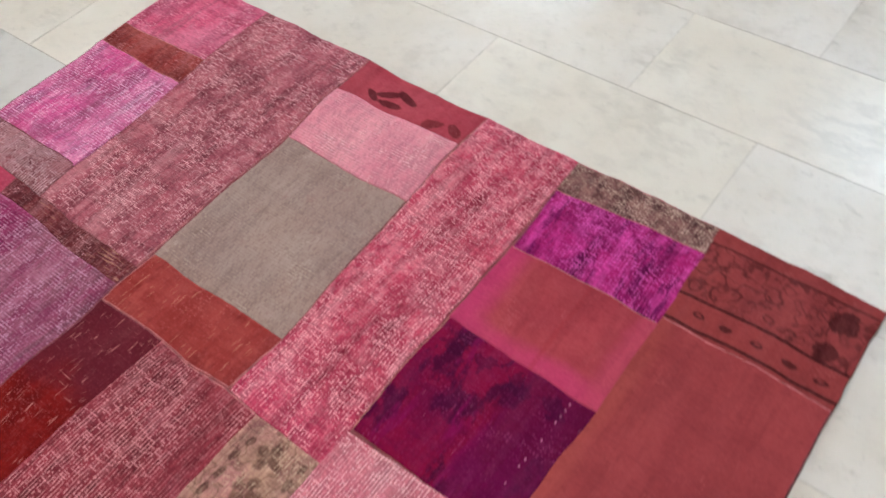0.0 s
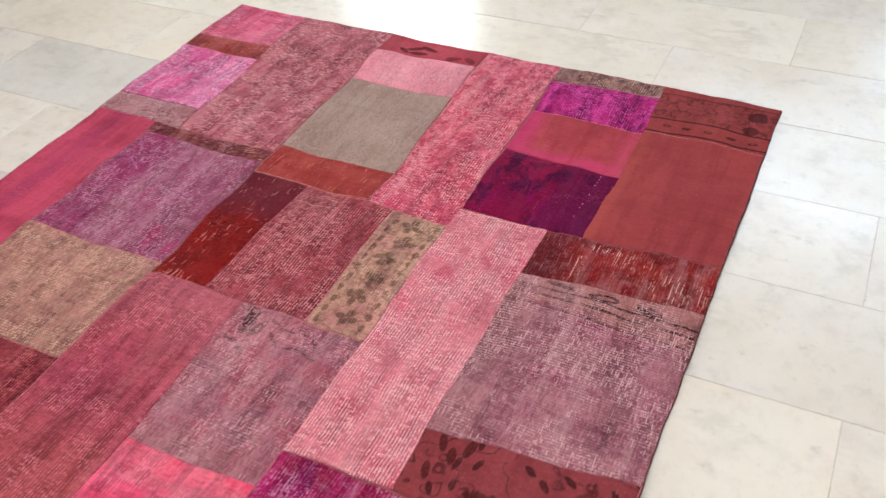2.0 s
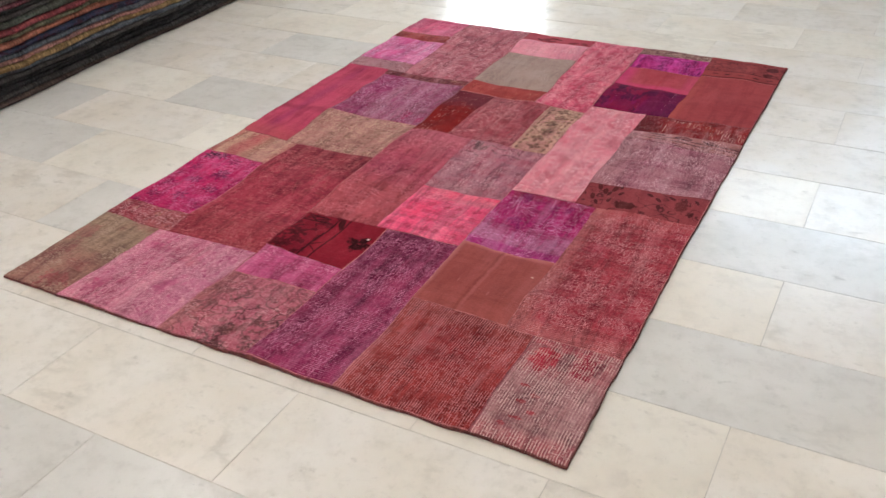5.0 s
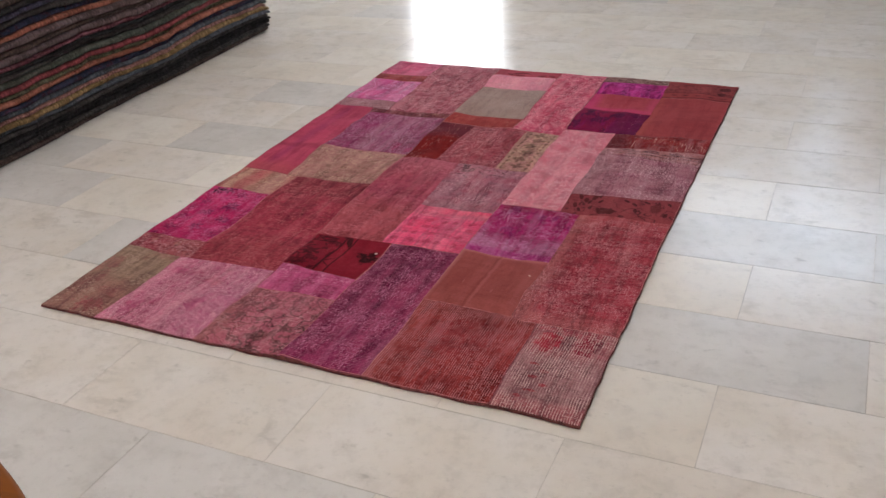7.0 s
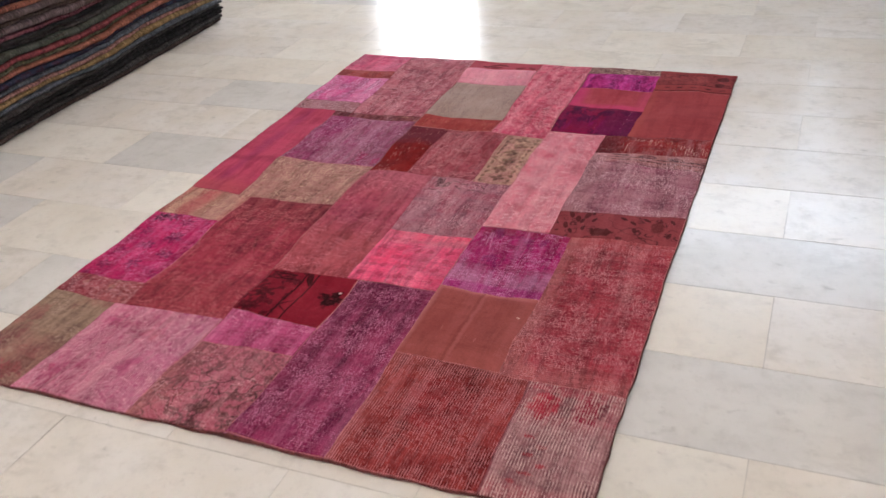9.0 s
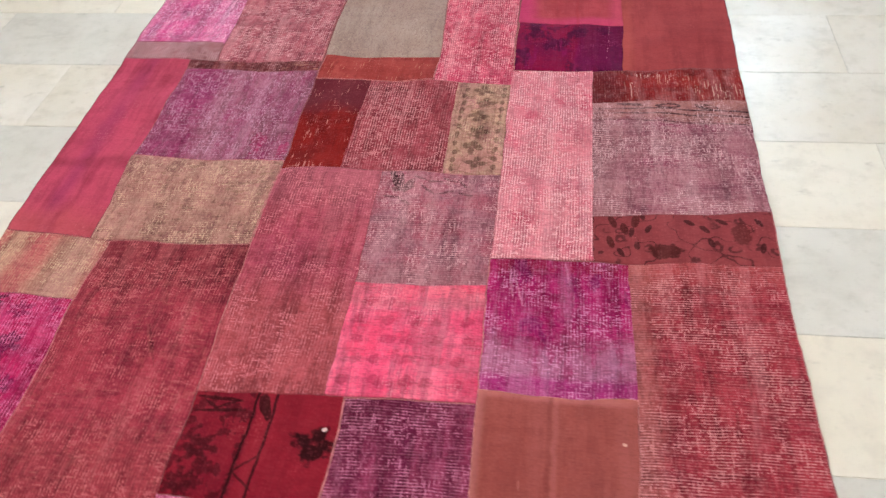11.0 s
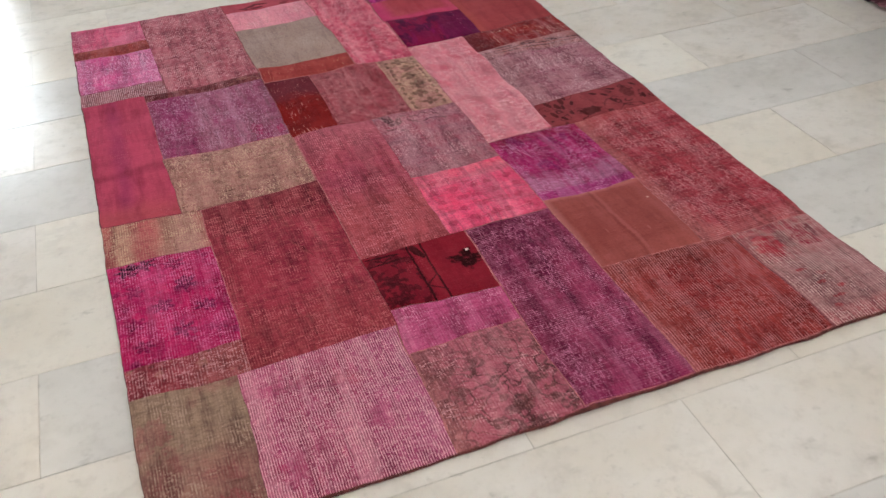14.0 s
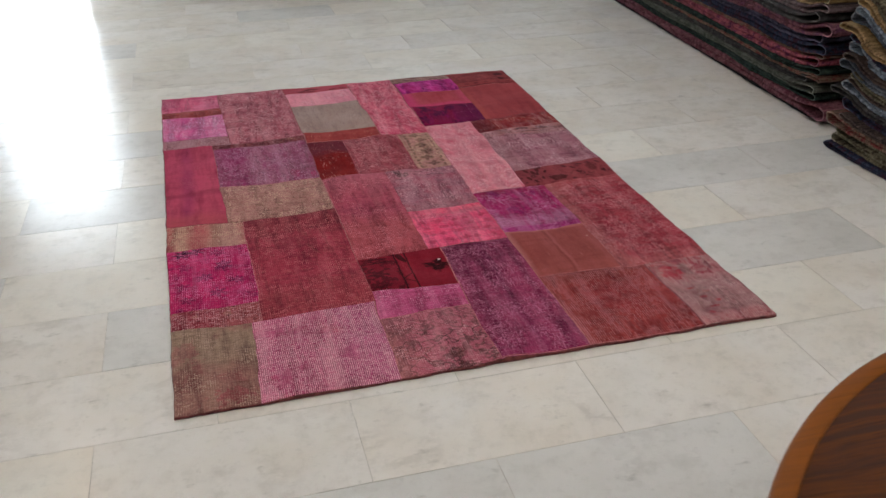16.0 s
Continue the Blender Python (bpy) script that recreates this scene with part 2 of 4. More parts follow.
# ---- wool of the patchwork rug ----
def wool(name, a, b, pale, wear=0.4, rib="y", ribs=0.45, pitch=0.0056, streak=None, mottle=11.0, fleck=0.35, dash=0.4, uneven=1.0, extra=None):
    """Worn overdyed wool: colours a and b in clouds, then the weave thread by thread: pale foundation threads in broken ribs, dashes
    of loose weft and flecks. uneven: how much the dye varies. extra(g, p, colour) paints a pattern on."""
    g = Graph(name)
    seed = sum(ord(ch) * (i + 3) for i, ch in enumerate(name)) % 97
    pitch *= 1.12
    if pale[0] > 1.6 * pale[1]:
        pale = (pale[0], pale[1], max(pale[2], 1.08 * pale[1]), 1.0)
    p0 = g.co()
    slow = g.node("ShaderNodeTexNoise", Vector=p0, Scale=3.2, Detail=1.0).outputs[1]
    fine = g.node("ShaderNodeTexNoise", Vector=p0, Scale=34.0, Detail=2.0).outputs[1]
    p = g.v("ADD", p0, g.v("MULTIPLY", g.v("SUBTRACT", slow, (0.5, 0.5, 0.5)), (0.014, 0.014, 0.0)))
    p = g.v("ADD", p, g.v("MULTIPLY", g.v("SUBTRACT", fine, (0.5, 0.5, 0.5)), (0.0046, 0.0046, 0.0)))
    s = g.v("ADD", p, (seed * 0.37, seed * 0.61, 0.0))
    x, y, _ = g.xyz(p)
    rows = g.noise(g.v("MULTIPLY", s, (0.13, 1.0, 1.0)), 38.0, 4.0, 0.65)
    lines = g.noise(g.v("MULTIPLY", s, (1.0, 0.13, 1.0)), 38.0, 4.0, 0.65)
    cloud = g.noise(s, mottle, 5.0, 0.65)
    lead, other = (rows, lines) if streak == "x" else (lines, rows)
    share = (0.4, 0.45, 0.15) if streak else (0.6, 0.2, 0.2)
    cloud = g.m("ADD", g.m("ADD", g.m("MULTIPLY", cloud, share[0]), g.m("MULTIPLY", lead, share[1])), g.m("MULTIPLY", other, share[2]))
    c = g.mix(g.step(cloud, 0.42, 0.58), a, b)
    if extra:
        c = extra(g, p, c)

    def shade(c, f, k):
        return g.mix(f, c, g.mix(1.0, c, (k, k * 0.93, k * 0.97, 1), "MULTIPLY"))

    rich = (1.0 if rib else 0.3) * uneven
    # dye taken up unevenly: broad, then in streaks along both threads, then knot by knot
    c = shade(c, g.step(g.noise(s, 6.0, 3.0, 0.6), 0.42, 0.66, 0, 0.6 * (0.5 + 0.5 * rich)), 0.74)
    c = shade(c, g.step(lines, 0.48, 0.62, 0, 0.75 * rich), 0.6)
    c = shade(c, g.step(rows, 0.5, 0.64, 0, 0.5 * rich), 0.66)
    long = g.noise(g.v("MULTIPLY", s, (1.0, 0.09, 1.0)), 21.0, 3.0, 0.6)
    c = shade(c, g.step(long, 0.5, 0.62, 0, 0.55 * rich), 0.66)
    c = g.mix(g.step(long, 0.47, 0.34, 0, (0.08 + 0.25 * wear) * rich), c, pale)
    tuft = g.noise(g.v("MULTIPLY", s, (1.0, 0.35, 1.0) if rib != "x" else (0.35, 1.0, 1.0)), 85.0, 4.0, 0.7)
    c = shade(c, g.step(tuft, 0.48, 0.36, 0, 0.3 * rich), 0.65)
    c = g.mix(g.step(tuft, 0.54, 0.68, 0, (0.1 + 0.18 * wear) * rich), c, pale)
    c = g.mix(g.step(g.noise(g.v("ADD", s, (9.0, 4.0, 0.0)), 24.0, 5.0, 0.7), 0.54, 0.74, 0, (0.1 + 0.16 * wear) * rich), c, pale)
    worn = g.step(g.noise(g.v("ADD", s, (2.0, 8.0, 0.0)), 9.0, 6.0, 0.72), 0.60 - 0.26 * wear, 0.70 - 0.26 * wear)
    # the lattice of threads: u counts warps, v the rows of knots
    across, along = (y, x) if rib == "x" else (x, y)
    u, v = g.m("MULTIPLY", across, 1 / pitch), g.m("MULTIPLY", along, 1 / (0.62 * pitch))
    iu, iv = g.m("FLOOR", u), g.m("FLOOR", v)
    knot = g.noise(g.join(g.m("MULTIPLY", iu, 5.37), g.m("MULTIPLY", v, 0.7), seed * 1.0), 1.0, 2.0, 0.6)
    run = g.noise(g.join(g.m("MULTIPLY", iu, 3.71), g.m("MULTIPLY", v, 0.13), seed * 2.0), 1.0, 3.0, 0.6)
    weft = g.noise(g.join(g.m("MULTIPLY", u, 0.3), g.m("MULTIPLY", iv, 4.13), seed * 3.0), 1.0, 3.0, 0.6)
    wave = g.m("MULTIPLY", g.m("COSINE", g.m("MULTIPLY", u, 2 * math.pi)), -1.0)
    ripple = g.m("MULTIPLY", g.m("COSINE", g.m("MULTIPLY", v, 2 * math.pi)), -1.0)
    crest, row = g.step(wave, -0.5, 0.5), g.step(ripple, -0.6, 0.4)
    c = g.mix(g.m("MULTIPLY", g.m("MULTIPLY", g.step(knot, 0.52, 0.6), crest), g.m("MULTIPLY_ADD", worn, 1.5 * fleck, 0.45 * fleck)), c, pale)
    c = shade(c, g.m("MULTIPLY", g.step(knot, 0.48, 0.38), 0.45 if rib else 0.2), 0.64)
    if dash:
        c = g.mix(g.m("MULTIPLY", g.m("MULTIPLY", g.step(weft, 0.53, 0.6), row), g.m("MULTIPLY_ADD", worn, 1.6 * dash, 0.4 * dash)), c, pale)
        c = shade(c, g.m("MULTIPLY", g.m("MULTIPLY", g.step(weft, 0.5, 0.4), row), 0.5 * rich), 0.6)
    height = g.m("MULTIPLY", knot, 0.6)
    if rib:
        bare = g.m("MULTIPLY_ADD", worn, 0.7, 0.3)
        bare = g.m("MULTIPLY", bare, g.step(run, 0.5 - 0.18 * ribs, 0.62 - 0.18 * ribs))
        c = g.mix(g.m("MULTIPLY", g.m("MULTIPLY", g.step(wave, 0.0, 0.8), bare), min(0.75, 0.18 + 0.8 * ribs)), c, pale)
        # grooves beside the bare ribs: their shade is put into the colour
        c = shade(c, g.m("MULTIPLY", g.m("MULTIPLY", g.step(wave, 0.1, -0.8), bare), min(0.75, 0.2 + 0.75 * ribs)), 0.52)
        height = g.m("ADD", height, g.m("MULTIPLY", g.m("MULTIPLY", wave, bare), 0.2 + 0.6 * ribs))
    g.set(Base_Color=c, Roughness=0.95, Normal=g.bump(height, 0.6, 0.002))
    g.bsdf.inputs["Specular IOR Level"].default_value = 0.05
    g.bsdf.inputs["Sheen Weight"].default_value = 0.04
    g.bsdf.inputs["Sheen Roughness"].default_value = 0.45
    g.bsdf.inputs["Sheen Tint"].default_value = (1.0, 0.6, 0.74, 1)
    return g.mat


def W(r, g, b):
    a = lin(r, g, b, 1.16)
    green, blue = a[1] * 0.985, a[2] * 1.01
    if blue > green:
        blue = green + (blue - green) * 0.96
    elif a[0] > 2.2 * green:
        blue = max(blue, 0.9 * green)
    return (a[0], green, blue, 1.0)


# patterns, and the shading of two creases, painted between the dye and the wear
def vines(colour, scale=9.0, width=0.018, flowers=11.0, size=0.3, amount=0.85, seed=0.0):
    def paint(g, p, c):
        p = g.v("ADD", p, (seed, seed * 1.3, 0.0))
        q = g.v("ADD", p, g.v("MULTIPLY", g.v("SUBTRACT", g.node("ShaderNodeTexNoise", Vector=p, Scale=24.0, Detail=1.0).outputs[1], (0.5, 0.5, 0.5)), (0.035, 0.035, 0)))
        stem = g.step(g.m("ABSOLUTE", g.m("SUBTRACT", g.noise(p, scale, 1.0), 0.5)), width, width * 0.4)
        bloom = g.step(g.cells(q, flowers), size, size * 0.75)
        hole = g.step(g.cells(q, flowers), size * 0.3, size * 0.45)
        petals = g.m("MULTIPLY", g.m("MULTIPLY", bloom, hole), g.step(g.noise(p, 48.0, 1.0), 0.42, 0.5))
        k = g.m("MULTIPLY", g.m("MAXIMUM", stem, petals), g.step(g.noise(p, 30.0, 3.0), 0.3, 0.5, amount * 0.35, amount))
        return g.mix(k, c, colour)
    return paint


def spots(colour, scale=28.0, size=0.34, amount=0.7):
    def paint(g, p, c):
        q = g.v("ADD", p, g.v("MULTIPLY", g.v("SUBTRACT", g.node("ShaderNodeTexNoise", Vector=p, Scale=60.0, Detail=1.0).outputs[1], (0.5, 0.5, 0.5)), (0.02, 0.02, 0)))
        k = g.m("MULTIPLY", g.step(g.cells(q, scale), size, size * 0.6), g.step(g.noise(p, 12.0, 3.0), 0.35, 0.6, 0, amount))
        return g.mix(k, c, colour)
    return paint


def blob(cx, cy, rx, ry, colour, amount=0.9, rough=0.5, turn=0.0):
    def paint(g, p, c):
        x, y, _ = g.xyz(p)
        dx, dy = g.m("SUBTRACT", x, cx), g.m("SUBTRACT", y, cy)
        cs, sn = math.cos(turn), math.sin(turn)
        u = g.m("DIVIDE", g.m("ADD", g.m("MULTIPLY", dx, cs), g.m("MULTIPLY", dy, sn)), rx)
        v = g.m("DIVIDE", g.m("SUBTRACT", g.m("MULTIPLY", dy, cs), g.m("MULTIPLY", dx, sn)), ry)
        r = g.m("SQRT", g.m("ADD", g.m("MULTIPLY", u, u), g.m("MULTIPLY", v, v)))
        r = g.m("ADD", r, g.m("MULTIPLY", g.m("SUBTRACT", g.noise(p, 55.0, 2.0), 0.5), rough * 2.4))
        return g.mix(g.m("MULTIPLY", g.step(r, 1.12, 0.85), amount), c, colour)
    return paint


def flower(cx, cy, r, colour, petals=4, amount=0.85, turn=0.0):
    """A small bloom: petals round a pale eye."""
    def paint(g, p, c):
        x, y, _ = g.xyz(p)
        dx, dy = g.m("SUBTRACT", x, cx), g.m("SUBTRACT", y, cy)
        d = g.m("SQRT", g.m("ADD", g.m("MULTIPLY", dx, dx), g.m("MULTIPLY", dy, dy)))
        lobe = g.m("ABSOLUTE", g.m("COSINE", g.m("MULTIPLY_ADD", g.m("ARCTAN2", dy, dx), petals, turn)))
        edge = g.m("MULTIPLY_ADD", lobe, 0.6 * r, 0.45 * r)
        edge = g.m("ADD", edge, g.m("MULTIPLY", g.m("SUBTRACT", g.noise(p, 75.0, 3.0), 0.5), 1.5 * r))
        k = g.m("MULTIPLY", g.step(g.m("SUBTRACT", d, edge), 0.25 * r, -0.25 * r), g.step(d, 0.0, 0.3 * r, 0.5, 1))
        return g.mix(g.m("MULTIPLY", k, amount), c, colour)
    return paint


def band(axis, at, half, colour, amount=0.9, soft=0.3, wander=0.0):
    """A line of dye or painted shading at one height (axis y) or one width (axis x)."""
    def paint(g, p, c):
        u = g.xyz(p)[0 if axis == "x" else 1]
        if wander:
            u = g.m("ADD", u, g.m("MULTIPLY", g.m("SUBTRACT", g.noise(p, 16.0, 2.0), 0.5), wander))
        d = g.m("ABSOLUTE", g.m("SUBTRACT", u, at))
        return g.mix(g.m("MULTIPLY", g.step(d, half * (1 + soft), half * (1 - soft)), amount), c, colour)
    return paint


def fade(axis, lo, hi, colour, amount=1.0, rag=0.12):
    """Dye that changes from lo to hi, with a ragged border."""
    def paint(g, p, c):
        u = g.xyz(p)[0 if axis == "x" else 1]
        u = g.m("ADD", u, g.m("MULTIPLY", g.m("SUBTRACT", g.noise(p, 13.0, 4.0, 0.6), 0.5), rag))
        return g.mix(g.m("MULTIPLY", g.step(u, lo, hi), amount), c, colour)
    return paint


def blotch(colour, scale=9.0, lo=0.5, hi=0.6, amount=0.8, stretch=(1.0, 1.0, 1.0), seed=0.0):
    def paint(g, p, c):
        q = g.v("ADD", g.v("MULTIPLY", p, stretch), (seed, seed * 1.7, 0.0))
        return g.mix(g.m("MULTIPLY", g.step(g.noise(q, scale, 4.0, 0.6), lo, hi), amount), c, colour)
    return paint


def scratches(colour, amount=0.8, axis="y", lo=0.62):
    def paint(g, p, c):
        q = g.v("MULTIPLY", p, (230.0, 22.0, 1.0) if axis == "y" else (22.0, 230.0, 1.0))
        k = g.m("MULTIPLY", g.step(g.noise(q, 1.0, 2.0), lo, lo + 0.05), g.step(g.noise(p, 12.0, 3.0), 0.42, 0.58))
        return g.mix(g.m("MULTIPLY", k, amount), c, colour)
    return paint


def abrasion(cx, cy, rx, ry, colour, amount=0.9):
    """Pile rubbed off in one place, so that single warp threads show."""
    def paint(g, p, c):
        x, y, _ = g.xyz(p)
        u, v = g.m("DIVIDE", g.m("SUBTRACT", x, cx), rx), g.m("DIVIDE", g.m("SUBTRACT", y, cy), ry)
        r = g.m("SQRT", g.m("ADD", g.m("MULTIPLY", u, u), g.m("MULTIPLY", v, v)))
        thread = g.noise(g.join(g.m("MULTIPLY", g.m("FLOOR", g.m("MULTIPLY", x, 210.0)), 7.3), g.m("MULTIPLY", y, 26.0), cx), 1.0, 3.0, 0.65)
        core = g.step(g.m("ABSOLUTE", g.m("SUBTRACT", g.m("FRACT", g.m("MULTIPLY", x, 210.0)), 0.5)), 0.34, 0.1)
        k = g.m("MULTIPLY", g.m("MULTIPLY", g.step(thread, 0.5, 0.58), core), g.step(r, 1.25, 0.4))
        return g.mix(g.m("MULTIPLY", k, amount), c, colour)
    return paint


def many(*paints):
    def paint(g, p, c):
        for f in paints:
            c = f(g, p, c)
        return c
    return paint


# ---- the patchwork rug ----
RW, RL = 1.70, 2.462
rug = new("patchwork_rug")
tagged(rug, "overdyed pink, red and purple patchwork wool rug lying on marble", "rug")


def wobble(x, y):
    """How far the sewn cloth is drawn out of line, in the plane: the rug is no true rectangle, and its seams wander."""
    far, across = y / RL, x / RW
    dx = (0.025 - 0.0406 * far) * (1 - across ** 2) - 0.006 * math.sin(math.pi * far) * across ** 3
    dy = 0.022 * max(0.0, 1 - 1.7 * across) * far + 0.018 * min(1.0, 4 * (1 - across)) * far ** 7
    dx += 0.005 * n1(x * 4.1, y * 4.1, 3.3) + 0.003 * n1(x * 14, y * 14, 9.1) + 0.0014 * n1(x * 45, y * 45, 2.1)
    dy += 0.006 * n1(x * 4.1, y * 3.1, 17.7) + 0.006 * n1(x * 11, y * 9, 29.1) + 0.0014 * n1(x * 45, y * 45, 6.1)
    return x + dx, y + dy


def lie(x, y):
    """The height of the rug's upper face, which lies in soft waves."""
    edge = min(x, RW - x, y, RL - y)
    calm = 0.45 + 0.55 * min(1.0, max(0.0, edge / 0.12))
    wave = 0.007 * n1(x * 4.2, y * 3.0, 5.5) + 0.006 * n1(x * 9.0, y * 7.0, 1.5) + 0.0035 * math.sin(y * 17 + 3 * n1(x * 3, y * 2, 8.0))
    hump = 0.010 * math.exp(-((x - 0.88) / 0.045) ** 2 - (y / 0.07) ** 2) + 0.006 * math.exp(-((x - 0.30) / 0.06) ** 2 - (y / 0.06) ** 2)
    return max(0.006, 0.0108 + calm * wave + hump)


SEAM_PALE = plain("pale_seam_thread", lin(178, 106, 108), 0.95, 0.5, 60.0)
SEAM_DARK = plain("dark_seam_thread", lin(132, 66, 74), 0.95, 0.4, 60.0)


def patch(x0, x1, y0, y1, material, lift=0.0, puff=0.0012):
    """One cloth of the rug: a fine sheet, sunk along its seams. x0 and x1 may be pairs, for its near and far end, y0 and y1 for its left and right one."""
    (xa, xb), (xc, xd), (ya, yb), (yc, yd) = (q if isinstance(q, tuple) else (q, q) for q in (x0, x1, y0, y1))
    left, right = lambda v: xa + v * (xb - xa), lambda v: xc + v * (xd - xc)
    near, far = lambda u: ya + u * (yb - ya), lambda u: yc + u * (yd - yc)
    x0, x1, y0, y1 = left(0.5), right(0.5), near(0.5), far(0.5)
    nx, ny = max(4, round((x1 - x0) / 0.010)), max(4, round((y1 - y0) / 0.010))
    us = [0, 0.0024 / (x1 - x0), *[(i + 1) / (nx + 1) for i in range(nx)], 1 - 0.0024 / (x1 - x0), 1]
    vs = [0, 0.0024 / (y1 - y0), *[(i + 1) / (ny + 1) for i in range(ny)], 1 - 0.0024 / (y1 - y0), 1]
    bm = bmesh.new()
    rows = []
    for v in vs:
        row = []
        for u in us:
            x, y = left(v) + u * (right(v) - left(v)), near(u) + v * (far(u) - near(u))
            d = min(u * (x1 - x0), (1 - u) * (x1 - x0), v * (y1 - y0), (1 - v) * (y1 - y0))
            rise = -0.0006 * max(0.0, 1 - d / 0.0036) + puff * min(1.0, d / 0.03)
            rise += 0.0006 * n1(x * 60, y * 60, lift * 999)
            row.append(bm.verts.new((*wobble(x, y), lie(x, y) + lift + rise)))
        rows.append(row)
    pick = [random.Random(int(1000 * q)).choice((0, 0, 0, 0, 1, 2)) for q in (x0 + y0, x1 + y0 * 3, y0 + 5 * x0, y1 + 7 * x1)]
    for j, (r0, r1) in enumerate(zip(rows, rows[1:])):
        for i in range(len(us) - 1):
            f = bm.faces.new((r0[i], r0[i + 1], r1[i + 1], r1[i]))
            f.material_index = pick[0] if i == 0 else pick[1] if i == len(us) - 2 else pick[2] if j == 0 else pick[3] if j == len(vs) - 2 else 0
    rim = [*rows[0], *[r[-1] for r in rows[1:]], *rows[-1][-2::-1], *[r[0] for r in rows[-2:0:-1]]]
    low = [bm.verts.new((q.co.x, q.co.y, q.co.z - 0.005)) for q in rim]
    for i in range(len(rim)):
        j = (i + 1) % len(rim)
        bm.faces.new((rim[i], low[i], low[j], rim[j]))
    ob = part("patch", bm, material, rug, material.name[5:].replace("_", " ") + " wool patch")
    ob.data.materials.append(SEAM_PALE)
    ob.data.materials.append(SEAM_DARK)
    return ob


# first column, from the far end to the near one
patch(0, (.262, .256), (2.255, 2.26), RL, wool("wool_candy", W(210, 112, 140), W(206, 86, 120), W(222, 155, 170), .5, "y", .12, mottle=8, fleck=.3))
patch(0, (.268, .262), (2.183, 2.184), (2.255, 2.26), wool("wool_rust_strip", W(150, 58, 48), W(165, 84, 68), W(190, 120, 95), .4, "y", .15, mottle=20))
patch(0, (.271, .268), (1.894, 1.89), (2.183, 2.184), wool("wool_orchid", W(198, 88, 136), W(214, 118, 162), W(232, 178, 208), .6, "x", .2, mottle=9, extra=many(blotch(W(214, 70, 140), 7, .52, .62, .6), blotch(W(150, 60, 120), 14, .54, .64, .6, (1.4, .3, 1)), blotch(W(226, 170, 196), 20, .6, .68, .7, (1.5, .3, 1)))), .0006)
patch(0, (.276, .271), (1.81, 1.802), (1.894, 1.89), wool("wool_mauve_strip", W(150, 88, 95), W(165, 105, 110), W(205, 165, 155), .8, "y", .8))
patch(0, (.211, .199), (1.073, 1.057), (1.81, 1.802), wool("wool_raspberry", W(184, 70, 98), W(164, 60, 84), W(200, 110, 125), .3, None, 0, dash=.06, streak="y", mottle=5, fleck=.18, extra=many(band("x", .085, .02, W(146, 52, 92), .6, .9, .03), band("x", .165, .025, W(186, 74, 98), .5, .9, .03), band("y", 1.33, .02, W(128, 40, 60), .5, .9, .05), band("y", 1.62, .04, W(188, 74, 104), .5, .9, .06), fade("y", 1.2, 1.1, W(178, 78, 84), .7), blotch(W(134, 40, 64), 9, .54, .66, .5, (1.4, .35, 1)))))
patch(0, (.259, .257), (.875, .868), (1.073, 1.053), wool("wool_striped_beige", W(178, 112, 98), W(180, 92, 92), W(205, 175, 145), .5, "y", .3, streak="y", fleck=.3, extra=many(band("x", .21, .045, W(176, 138, 124), .75, .6, .02), band("x", .055, .022, W(184, 144, 122), .7, .6, .02), band("x", .115, .02, W(176, 86, 90), .7, .6, .02), band("x", .165, .012, W(170, 124, 108), .6, .6, .01))), -.0004)
patch(0, (.262, .259), (.487, .483), (.875, .868), wool("wool_fuchsia", W(190, 28, 92), W(170, 28, 88), W(214, 120, 160), .55, "y", .35, extra=many(*[flower(fx + 0.008, fy, fr * 0.9, W(92, 14, 62), 3, min(1.0, fa * 1.05), fx * 9) for fx, fy, fr, fa in ((.16, .835, .03, .7), (.175, .75, .032, .85), (.055, .76, .026, .5), (.115, .685, .03, .75), (.21, .65, .028, .75), (.05, .64, .026, .5), (.15, .575, .03, .8), (.225, .555, .024, .6), (.06, .55, .026, .6))], flower(.055, .85, .03, W(32, 6, 30), 3, 1.0), flower(.1, .855, .026, W(36, 8, 34), 3, 1.0, 1.0), spots(W(116, 20, 74), 22, .32, .6), blotch(W(200, 66, 122), 7, .52, .64, .6))), .0006)
patch(0, (.258, .262), (.391, .386), (.487, .483), wool("wool_brick_strip", W(156, 66, 76), W(142, 54, 64), W(200, 146, 136), .6, "y", .2, extra=many(fade("x", .12, .2, W(160, 92, 88), .5), spots(W(94, 40, 44), 36, .36, .7), blotch(W(186, 136, 120), 30, .56, .66, .6, (1, .5, 1)))))
patch(0, (.215, .227), 0, (.391, .384), wool("wool_olive_taupe", W(150, 124, 104), W(136, 112, 94), W(178, 150, 132), .4, "y", .28, streak="x", fleck=.3, extra=many(fade("y", .26, .12, W(148, 92, 88), .6, .2), blotch(W(150, 80, 82), 6, .48, .66, .7), blob(.17, .045, .05, .03, W(158, 74, 82), .6, 1.4), blob(.06, .27, .04, .04, W(150, 84, 84), .5, 1.4))))
